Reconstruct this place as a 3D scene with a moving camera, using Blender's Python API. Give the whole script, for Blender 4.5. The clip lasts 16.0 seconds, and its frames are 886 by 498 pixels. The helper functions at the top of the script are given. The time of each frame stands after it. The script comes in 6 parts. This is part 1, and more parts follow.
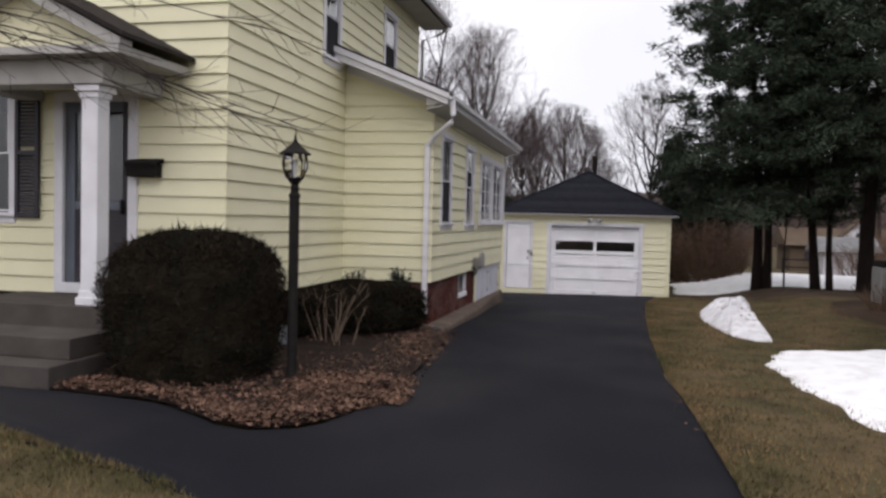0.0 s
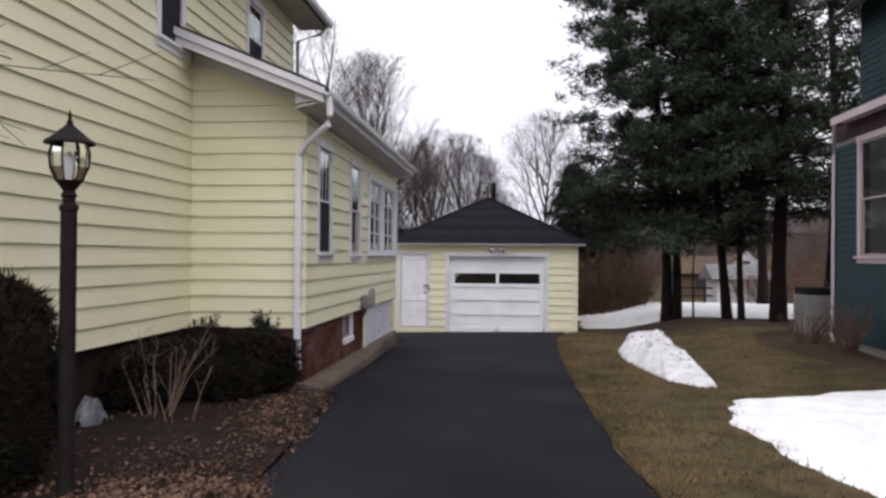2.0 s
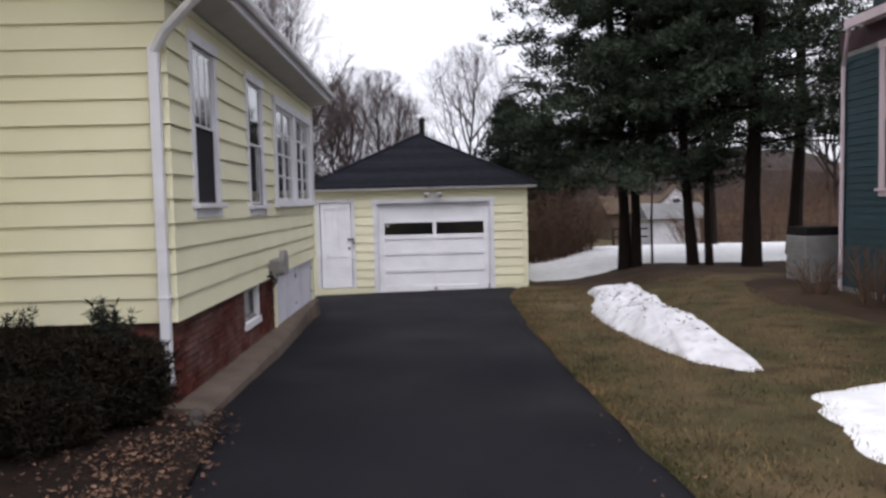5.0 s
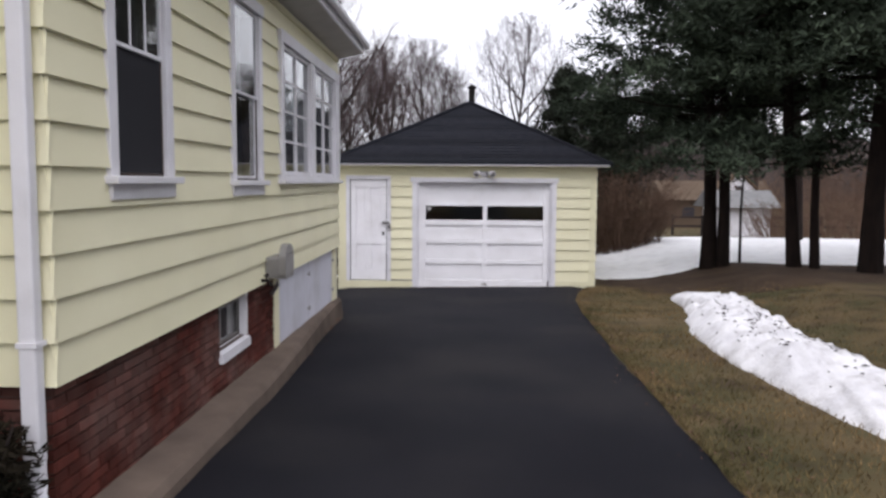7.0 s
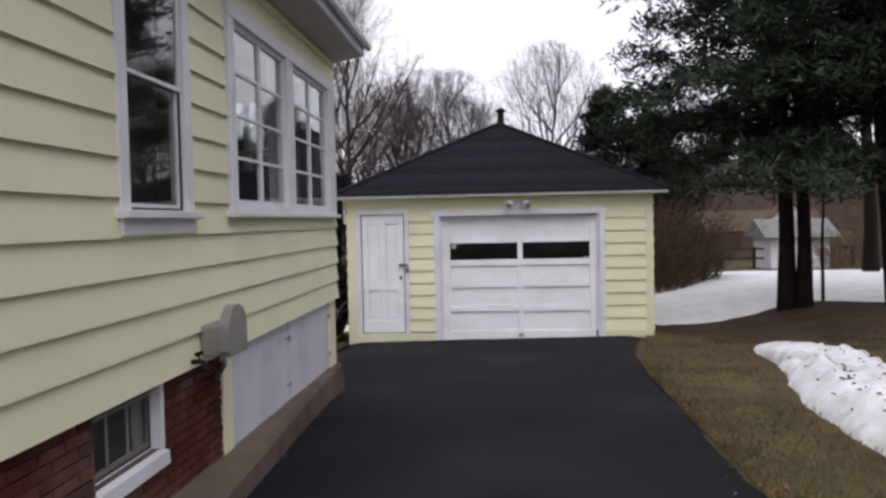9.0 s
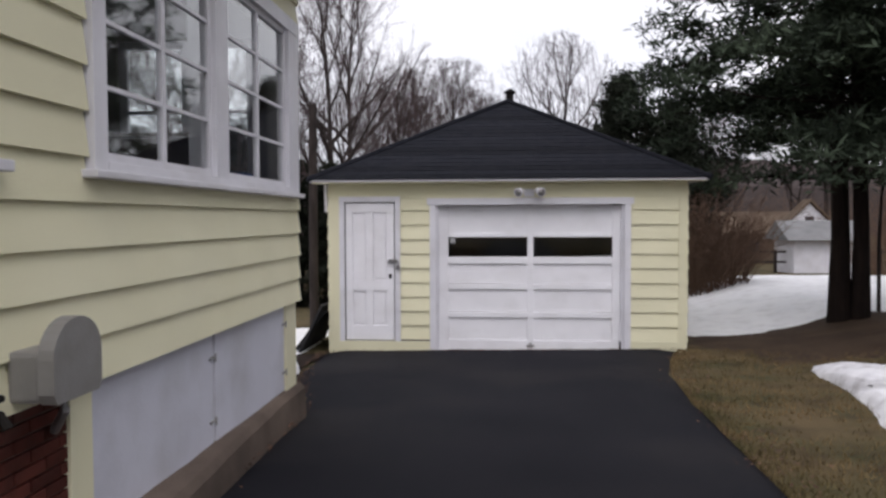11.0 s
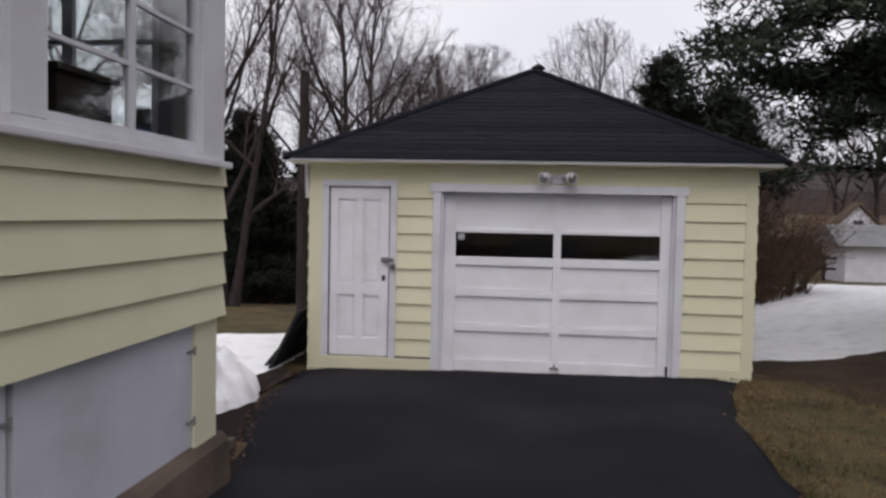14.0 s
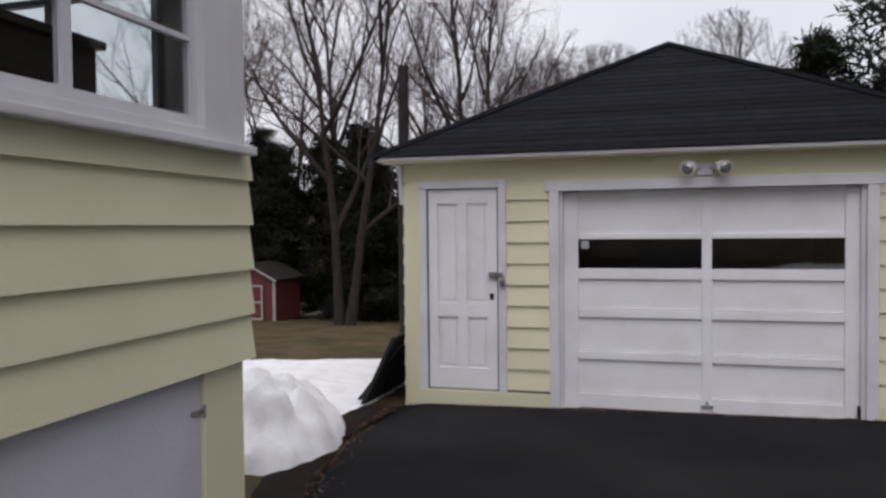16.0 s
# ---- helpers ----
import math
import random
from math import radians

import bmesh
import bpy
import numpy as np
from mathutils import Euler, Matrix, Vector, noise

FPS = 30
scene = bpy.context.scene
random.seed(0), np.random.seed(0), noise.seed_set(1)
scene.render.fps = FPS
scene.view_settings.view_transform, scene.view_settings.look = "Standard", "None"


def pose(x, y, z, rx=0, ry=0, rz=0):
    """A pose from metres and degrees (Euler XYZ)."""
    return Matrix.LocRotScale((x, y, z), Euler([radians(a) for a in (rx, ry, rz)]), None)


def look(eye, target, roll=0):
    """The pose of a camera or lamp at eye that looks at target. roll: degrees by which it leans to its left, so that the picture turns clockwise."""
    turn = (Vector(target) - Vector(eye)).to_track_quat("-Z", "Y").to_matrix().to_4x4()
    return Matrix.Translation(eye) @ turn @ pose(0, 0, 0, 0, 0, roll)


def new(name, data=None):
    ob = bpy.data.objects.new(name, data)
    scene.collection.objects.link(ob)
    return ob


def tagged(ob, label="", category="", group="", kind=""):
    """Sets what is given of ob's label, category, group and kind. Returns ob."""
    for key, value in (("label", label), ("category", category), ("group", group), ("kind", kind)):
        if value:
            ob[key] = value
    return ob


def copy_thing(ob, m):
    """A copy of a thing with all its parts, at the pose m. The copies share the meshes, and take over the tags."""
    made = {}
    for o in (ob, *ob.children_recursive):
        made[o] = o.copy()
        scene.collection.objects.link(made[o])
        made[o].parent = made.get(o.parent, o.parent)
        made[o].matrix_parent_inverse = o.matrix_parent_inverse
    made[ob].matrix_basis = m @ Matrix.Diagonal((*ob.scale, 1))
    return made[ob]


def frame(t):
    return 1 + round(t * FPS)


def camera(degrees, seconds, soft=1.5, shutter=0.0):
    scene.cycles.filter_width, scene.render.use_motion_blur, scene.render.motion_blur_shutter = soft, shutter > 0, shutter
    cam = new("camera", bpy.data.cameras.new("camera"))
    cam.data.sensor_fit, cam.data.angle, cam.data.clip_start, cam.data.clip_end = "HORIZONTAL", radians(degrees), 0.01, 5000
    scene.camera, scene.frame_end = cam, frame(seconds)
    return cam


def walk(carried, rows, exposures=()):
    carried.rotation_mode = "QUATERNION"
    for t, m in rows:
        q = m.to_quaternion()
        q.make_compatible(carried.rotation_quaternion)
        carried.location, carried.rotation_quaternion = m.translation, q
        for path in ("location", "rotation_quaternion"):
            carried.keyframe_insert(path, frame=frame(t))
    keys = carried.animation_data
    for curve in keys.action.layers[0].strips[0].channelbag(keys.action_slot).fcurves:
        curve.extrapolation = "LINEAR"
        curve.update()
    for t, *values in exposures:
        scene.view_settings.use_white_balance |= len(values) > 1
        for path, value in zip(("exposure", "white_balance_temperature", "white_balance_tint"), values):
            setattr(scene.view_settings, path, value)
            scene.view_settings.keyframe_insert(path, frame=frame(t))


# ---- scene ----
cam = camera(60.0, 16.0, soft=2.7)
SKY = 0.64
LIGHT = [(0, 0.56, 6280), (2, 0.68, 6200), (4, 0.54, 6100), (6.5, 1.0, 6100), (7.5, 0.8, 6180), (9.2, 0.64, 6150), (11.5, 0.64, 6200), (12.5, 0.42, 6220), (13.5, 0.36, 6220), (14.3, 0.32, 6200), (15, 0.42, 6180), (16, 0.26, 6180)]
PATH = [
    (0, (-0.409, -1.319, 2.175), (-0.856, 0.629, 2.1), 1.4),
    (0.5, (-0.625, -0.676, 2.246), (-0.873, 1.305, 2.127), 1.5),
    (1, (-0.609, -0.134, 2.144), (-0.941, 1.837, 2.077), 0.9),
    (1.5, (-0.704, 0.487, 2.096), (-0.941, 2.473, 2.076), 1.7),
    (2, (-0.76, 1.141, 2.088), (-0.937, 3.133, 2.108), 0.4),
    (2.5, (-0.887, 1.751, 2.1), (-1.09, 3.74, 2.04), 2.5),
    (3, (-1.022, 2.332, 2.104), (-1.097, 4.329, 2.027), -1.3),
    (3.5, (-1.192, 3.097, 2.156), (-1.416, 5.082, 2.067), -0.3),
    (4, (-1.145, 3.418, 2.127), (-1.266, 5.413, 2.064), -0.9),
    (6.5, (-1.537, 6.67, 2.082), (-1.46, 8.656, 1.857), -1.5),
    (7, (-1.477, 7.316, 2.122), (-1.543, 9.307, 1.946), 0.4),
    (7.5, (-1.485, 7.782, 2.097), (-1.385, 9.776, 1.971), -0.0),
    (8, (-1.433, 8.457, 2.035), (-1.509, 10.453, 1.947), -2.5),
    (8.5, (-1.52, 9.129, 2.047), (-1.495, 11.127, 1.942), 0.5),
    (9, (-1.478, 9.719, 2.033), (-1.628, 11.712, 1.958), -1.2),
    (11.5, (-1.504, 12.022, 1.885), (-1.683, 14.013, 1.804), 0.3),
    (12, (-1.407, 12.327, 1.92), (-1.725, 14.299, 1.83), 0.9),
    (12.5, (-1.439, 12.684, 1.9), (-1.668, 14.67, 1.843), 0.2),
    (13, (-1.427, 13.06, 1.879), (-1.728, 15.036, 1.809), -1.2),
    (13.5, (-1.382, 13.415, 1.886), (-1.737, 15.381, 1.8), -0.1),
    (14, (-1.429, 13.843, 1.829), (-1.662, 15.827, 1.739), 1.2),
    (14.5, (-1.446, 14.217, 1.81), (-1.778, 16.184, 1.66), -0.5),
    (15, (-1.392, 14.541, 1.802), (-1.931, 16.464, 1.695), 0.3),
    (15.5, (-1.496, 14.96, 1.79), (-1.935, 16.911, 1.753), -0.2),
    (16, (-1.544, 15.354, 1.752), (-2.096, 17.276, 1.696), -0.6),
]
walk(cam, [(t, look(eye, target, roll)) for t, eye, target, roll in PATH], [(t, stops, white, 18) for t, stops, white in LIGHT])

# ---- world and light: an even overcast late-winter sky ----
world = bpy.data.worlds.new("overcast_sky")
scene.world = world
world.use_nodes = True
wn, wl = world.node_tree.nodes, world.node_tree.links
sky = wn.new("ShaderNodeTexSky")
sky.sky_type = "NISHITA"
sky.sun_disc = False
sky.sun_elevation = radians(58)
sky.sun_rotation = radians(170)
sky.air_density, sky.dust_density, sky.ozone_density = 1.0, 6.0, 0.5
grey = wn.new("ShaderNodeHueSaturation")
grey.inputs["Saturation"].default_value = 0.12
wl.new(sky.outputs[0], grey.inputs["Color"])
cloud = wn.new("ShaderNodeTexNoise")
cloud.inputs["Scale"].default_value = 2.2
cloud.inputs["Detail"].default_value = 5
cramp = wn.new("ShaderNodeValToRGB")
cramp.color_ramp.elements[0].position, cramp.color_ramp.elements[1].position = 0.3, 0.7
cramp.color_ramp.elements[0].color = (0.82, 0.84, 0.85, 1)
cramp.color_ramp.elements[1].color = (1, 1, 0.965, 1)
wl.new(cloud.outputs[0], cramp.inputs[0])
cmix = wn.new("ShaderNodeMixRGB")
cmix.blend_type, cmix.inputs[0].default_value = "MULTIPLY", 1.0
even = wn.new("ShaderNodeGamma")
even.inputs["Gamma"].default_value = 0.15
wl.new(grey.outputs[0], even.inputs["Color"])
wl.new(even.outputs[0], cmix.inputs[1])
wl.new(cramp.outputs[0], cmix.inputs[2])
wl.new(cmix.outputs[0], wn["Background"].inputs[0])
wn["Background"].inputs[1].default_value = SKY
sun_data = bpy.data.lights.new("sun", "SUN")
sun_data.energy, sun_data.angle, sun_data.color = 0.9, radians(60), (1, 0.97, 0.93)
sun = new("sun", sun_data)
sun.matrix_world = look((2.6, -15, 24.4), (0, 0, 0))

# ---- materials ----
def material(name, colour, other=None, scale=6.0, rough=0.7, bump=0.0, grain=60.0, metal=0.0, vary=0.0, stain=None, stain_scale=0.6, stain_amount=0.35, stretch=(1, 1, 1), island=False):
    m = bpy.data.materials.new(name)
    m.use_nodes = True
    n, l = m.node_tree.nodes, m.node_tree.links
    b = n["Principled BSDF"]
    b.inputs["Roughness"].default_value = rough
    b.inputs["Metallic"].default_value = metal
    if rough >= 0.8:
        b.inputs["Specular IOR Level"].default_value = 0.12
    pos = n.new("ShaderNodeNewGeometry")
    mp = n.new("ShaderNodeMapping")
    mp.inputs["Scale"].default_value = stretch
    l.new(pos.outputs["Position"], mp.inputs["Vector"])
    def noise_node(s, detail=4.0):
        t = n.new("ShaderNodeTexNoise")
        t.inputs["Scale"].default_value, t.inputs["Detail"].default_value = s, detail
        l.new(mp.outputs[0], t.inputs["Vector"])
        return t
    def ramp(src, lo, hi):
        r = n.new("ShaderNodeMapRange")
        r.inputs["From Min"].default_value, r.inputs["From Max"].default_value = lo, hi
        l.new(src, r.inputs["Value"])
        return r.outputs[0]
    def mix(f, a, c):
        x = n.new("ShaderNodeMixRGB")
        if isinstance(f, float):
            x.inputs[0].default_value = f
        else:
            l.new(f, x.inputs[0])
        for slot, v in ((1, a), (2, c)):
            if isinstance(v, tuple):
                x.inputs[slot].default_value = (*v, 1)
            else:
                l.new(v, x.inputs[slot])
        return x.outputs[0]
    other = other or tuple(c * 0.8 for c in colour)
    big = noise_node(scale)
    col = mix(ramp(big.outputs[0], 0.3, 0.7), colour, other)
    if stain:
        st = noise_node(stain_scale, 6.0)
        f = n.new("ShaderNodeMath")
        f.operation = "MULTIPLY"
        l.new(ramp(st.outputs[0], 0.48, 0.72), f.inputs[0])
        f.inputs[1].default_value = stain_amount
        col = mix(f.outputs[0], col, stain)
    fine = noise_node(grain, 3.0)
    if vary:
        info = n.new("ShaderNodeNewGeometry" if island else "ShaderNodeObjectInfo")
        hs = n.new("ShaderNodeHueSaturation")
        l.new(col, hs.inputs["Color"])
        r = n.new("ShaderNodeMapRange")
        r.inputs["To Min"].default_value, r.inputs["To Max"].default_value = 1 - vary, 1 + vary
        l.new(info.outputs["Random Per Island" if island else "Random"], r.inputs["Value"])
        l.new(r.outputs[0], hs.inputs["Value"])
        col = hs.outputs[0]
    l.new(col, b.inputs["Base Color"])
    rr = n.new("ShaderNodeMapRange")
    rr.inputs["To Min"].default_value, rr.inputs["To Max"].default_value = max(0.02, rough - 0.1), min(1, rough + 0.1)
    l.new(fine.outputs[0], rr.inputs["Value"])
    l.new(rr.outputs[0], b.inputs["Roughness"])
    if bump:
        bp = n.new("ShaderNodeBump")
        bp.inputs["Strength"].default_value, bp.inputs["Distance"].default_value = bump, 0.01
        l.new(fine.outputs[0], bp.inputs["Height"])
        l.new(bp.outputs[0], b.inputs["Normal"])
    return m


def glass_material(name, tint=(0.86, 0.9, 0.9)):
    m = bpy.data.materials.new(name)
    m.use_nodes = True
    b = m.node_tree.nodes["Principled BSDF"]
    b.inputs["Base Color"].default_value = (*tint, 1)
    b.inputs["Roughness"].default_value = 0.02
    b.inputs["Transmission Weight"].default_value = 1.0
    b.inputs["IOR"].default_value = 1.5
    return m


SIDING = material("yellow_painted_siding", (0.74, 0.705, 0.495), (0.70, 0.665, 0.45), 1.3, 0.6, 0.12, 90, vary=0.035, stain=(0.55, 0.52, 0.37), stain_scale=0.9, stain_amount=0.25)
WHITE = material("white_trim_paint", (0.72, 0.71, 0.74), (0.64, 0.63, 0.66), 3, 0.5, 0.1, 70, stain=(0.42, 0.40, 0.38), stain_scale=2.2, stain_amount=0.3)
DOORWHITE = material("white_door_paint", (0.85, 0.84, 0.86), (0.79, 0.78, 0.80), 2.5, 0.45, 0.08, 60, stain=(0.5, 0.48, 0.45), stain_scale=3, stain_amount=0.2)
PANELPAINT = material("pale_grey_panel_paint", (0.60, 0.60, 0.66), (0.54, 0.54, 0.60), 1.6, 0.6, 0.15, 40, stain=(0.30, 0.29, 0.28), stain_scale=1.8, stain_amount=0.4)
BRICK = material("dark_red_brick", (0.108, 0.030, 0.022), (0.066, 0.021, 0.016), 9, 0.85, 0.5, 90, vary=0.3, stain=(0.33, 0.26, 0.23), stain_scale=1.6, stain_amount=0.3)
MORTAR = material("old_mortar", (0.13, 0.10, 0.09), (0.09, 0.07, 0.06), 12, 0.95, 0.4, 80)
CONCRETE = material("weathered_concrete", (0.15, 0.115, 0.092), (0.095, 0.073, 0.06), 2.5, 0.9, 0.5, 55, stain=(0.04, 0.032, 0.027), stain_scale=1.2, stain_amount=0.6)
STEP = material("grey_step_concrete", (0.085, 0.075, 0.066), (0.058, 0.051, 0.046), 3, 0.9, 0.4, 60, stain=(0.06, 0.05, 0.045), stain_scale=1.5, stain_amount=0.5)
ASPHALT = material("black_sealed_asphalt", (0.0092, 0.0092, 0.0128), (0.0155, 0.0152, 0.019), 0.7, 0.85, 0.9, 160, stain=(0.032, 0.030, 0.030), stain_scale=0.45, stain_amount=0.55)
ASPHALT.node_tree.nodes["Principled BSDF"].inputs["Specular IOR Level"].default_value = 0.09
LAWN = material("dormant_lawn", (0.122, 0.086, 0.046), (0.044, 0.046, 0.02), 1.1, 0.95, 1.0, 45, stain=(0.04, 0.025, 0.016), stain_scale=2.6, stain_amount=0.8)
GRASS = material("dormant_grass_blades", (0.215, 0.143, 0.072), (0.06, 0.062, 0.026), 1.3, 0.9, 0, 30, vary=0.35, island=True)
SOIL = material("dark_bed_soil", (0.012, 0.0085, 0.007), (0.022, 0.0135, 0.010), 5, 0.95, 1.0, 50)
LEAF = material("dry_brown_leaves", (0.165, 0.096, 0.066), (0.048, 0.029, 0.021), 2.0, 0.8, 0, 40, vary=0.5, island=True)
SNOW = material("old_crusted_snow", (0.93, 0.925, 0.925), (0.86, 0.86, 0.87), 2.2, 0.75, 0.9, 22, stain=(0.42, 0.40, 0.38), stain_scale=3.5, stain_amount=0.3)
DIRTYSNOW = material("dirty_shovelled_snow", (0.8, 0.79, 0.8), (0.62, 0.61, 0.63), 3.0, 0.8, 1.0, 26, stain=(0.26, 0.24, 0.23), stain_scale=5, stain_amount=0.45)
SHINGLE = material("black_roof_shingles", (0.0095, 0.0105, 0.0145), (0.0145, 0.015, 0.019), 7, 1.0, 0.7, 120, vary=0.35)
ROOFDARK = material("dark_brown_roofing", (0.022, 0.018, 0.017), (0.035, 0.029, 0.026), 8, 0.9, 0.6, 100)
# greyer than the white trim: soffits, porch beam, ceiling, cornice and rake moulding
SOFFIT = material("grey_soffit_trim", (0.40, 0.385, 0.36), (0.34, 0.325, 0.30), 3, 0.65, 0.1, 50)
BLACKMETAL = material("black_cast_metal", (0.010, 0.009, 0.0085), (0.018, 0.0155, 0.014), 9, 0.8, 0.2, 80)
GREYMETAL = material("grey_enamelled_metal", (0.27, 0.26, 0.25), (0.21, 0.2, 0.19), 6, 0.5, 0.1, 60, metal=0.2)
STEEL = material("dull_galvanised_steel", (0.3, 0.29, 0.29), (0.2, 0.19, 0.19), 14, 0.45, 0.1, 60, metal=0.8)
SCREEN = material("dark_insect_screen", (0.03, 0.03, 0.034), (0.022, 0.022, 0.026), 400, 0.9, 0.3, 500)
SHUTTER = material("black_shutter_paint", (0.018, 0.015, 0.022), (0.028, 0.024, 0.03), 4, 0.6, 0.1, 60)
DOORBLUE = material("grey_blue_storm_door", (0.12, 0.135, 0.165), (0.09, 0.10, 0.125), 3, 0.45, 0.1, 40)
BARK = material("grey_bark", (0.045, 0.036, 0.033), (0.025, 0.020, 0.018), 10, 0.95, 0.9, 40, stretch=(1, 1, 0.3))
TWIGS = material("bare_twig_bark", (0.085, 0.064, 0.062), (0.052, 0.039, 0.039), 3, 0.95, 0, 20)
PINEBARK = material("dark_pine_bark", (0.020, 0.0135, 0.011), (0.011, 0.008, 0.007), 9, 0.95, 1.0, 30, stretch=(1, 1, 0.3))
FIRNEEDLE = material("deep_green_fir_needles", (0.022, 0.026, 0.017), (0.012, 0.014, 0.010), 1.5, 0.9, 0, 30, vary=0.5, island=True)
NEEDLE = material("dark_pine_needles", (0.054, 0.07, 0.045), (0.021, 0.029, 0.02), 1.5, 0.9, 0, 30, vary=0.5, island=True)
YEW = material("brown_green_hedge_leaves", (0.021, 0.0145, 0.0085), (0.010, 0.0095, 0.006), 3, 0.9, 0, 30, vary=0.5, island=True)
EVERGREEN = material("broad_evergreen_leaves", (0.014, 0.019, 0.008), (0.009, 0.012, 0.006), 3, 0.75, 0, 30, vary=0.4, island=True)
CANE = material("pale_dry_canes", (0.19, 0.14, 0.105), (0.10, 0.072, 0.052), 6, 0.85, 0, 30)
BRUSH = material("brown_brushwood", (0.14, 0.09, 0.062), (0.085, 0.053, 0.038), 3, 0.95, 0, 30)
TEAL = material("teal_painted_clapboard", (0.009, 0.038, 0.046), (0.007, 0.028, 0.034), 3, 0.65, 0.1, 60, vary=0.1)
MAROON = material("maroon_paint", (0.045, 0.012, 0.017), (0.03, 0.009, 0.012), 3, 0.65, 0.1, 50)
PINKTRIM = material("pinkish_white_trim", (0.62, 0.50, 0.52), (0.55, 0.44, 0.46), 3, 0.55, 0.1, 50)
SHEDRED = material("red_shed_paint", (0.13, 0.022, 0.023), (0.095, 0.017, 0.018), 2, 0.7, 0.1, 40)
TANWALL = material("tan_house_wall", (0.125, 0.092, 0.066), (0.10, 0.072, 0.05), 1, 0.85, 0.1, 20)
GREYROOF = material("grey_house_roof", (0.2, 0.2, 0.2), (0.15, 0.15, 0.15), 2, 0.9, 0.2, 20)
# foundation brick with the deep shade behind the bed put into its colour
SHADEDBRICK = material("shade_darkened_foundation_brick", (0.028, 0.015, 0.012), (0.018, 0.011, 0.009), 7, 0.9, 0.6, 60)
PLASTER = material("interior_plaster", (0.3, 0.285, 0.27), (0.22, 0.21, 0.2), 2, 0.9, 0.1, 40)
DARKWOOD = material("dark_stained_wood", (0.05, 0.03, 0.02), (0.03, 0.02, 0.014), 5, 0.5, 0.2, 40, stretch=(1, 1, 6))
CURTAIN = material("grey_curtain_cloth", (0.25, 0.25, 0.24), (0.18, 0.18, 0.17), 4, 0.9, 0.2, 60)
PLASTIC = material("milky_plastic_sheet", (0.13, 0.133, 0.145), (0.07, 0.072, 0.08), 6, 0.35, 0.3, 30)
BLACKBOARD = material("weathered_black_board", (0.02, 0.02, 0.022), (0.035, 0.034, 0.034), 4, 0.8, 0.3, 50)
BRASS = material("dark_keyhole_metal", (0.02, 0.018, 0.016), None, 9, 0.5, 0, 50, metal=0.6)
STICKER = material("pale_sticker", (0.45, 0.45, 0.45), (0.3, 0.3, 0.3), 80, 0.6)
BLUECLOTH = material("blue_cloth", (0.05, 0.09, 0.2), None, 8, 0.8)
RIDGE = material("far_bare_woodland", (0.062, 0.05, 0.046), (0.034, 0.028, 0.026), 0.5, 1.0, 0, 3, stain=(0.09, 0.076, 0.076), stain_scale=0.12, stain_amount=0.5, stretch=(1, 1, 0.25))
NEEDLELITTER = material("needle_strewn_soil", (0.045, 0.03, 0.02), (0.07, 0.047, 0.03), 1.5, 0.95, 1.0, 40, stain=(0.025, 0.017, 0.012), stain_scale=0.7, stain_amount=0.6)
GLASS = glass_material("window_glass")
LAMPGLASS = glass_material("bevelled_lamp_glass", (0.95, 0.95, 0.92))


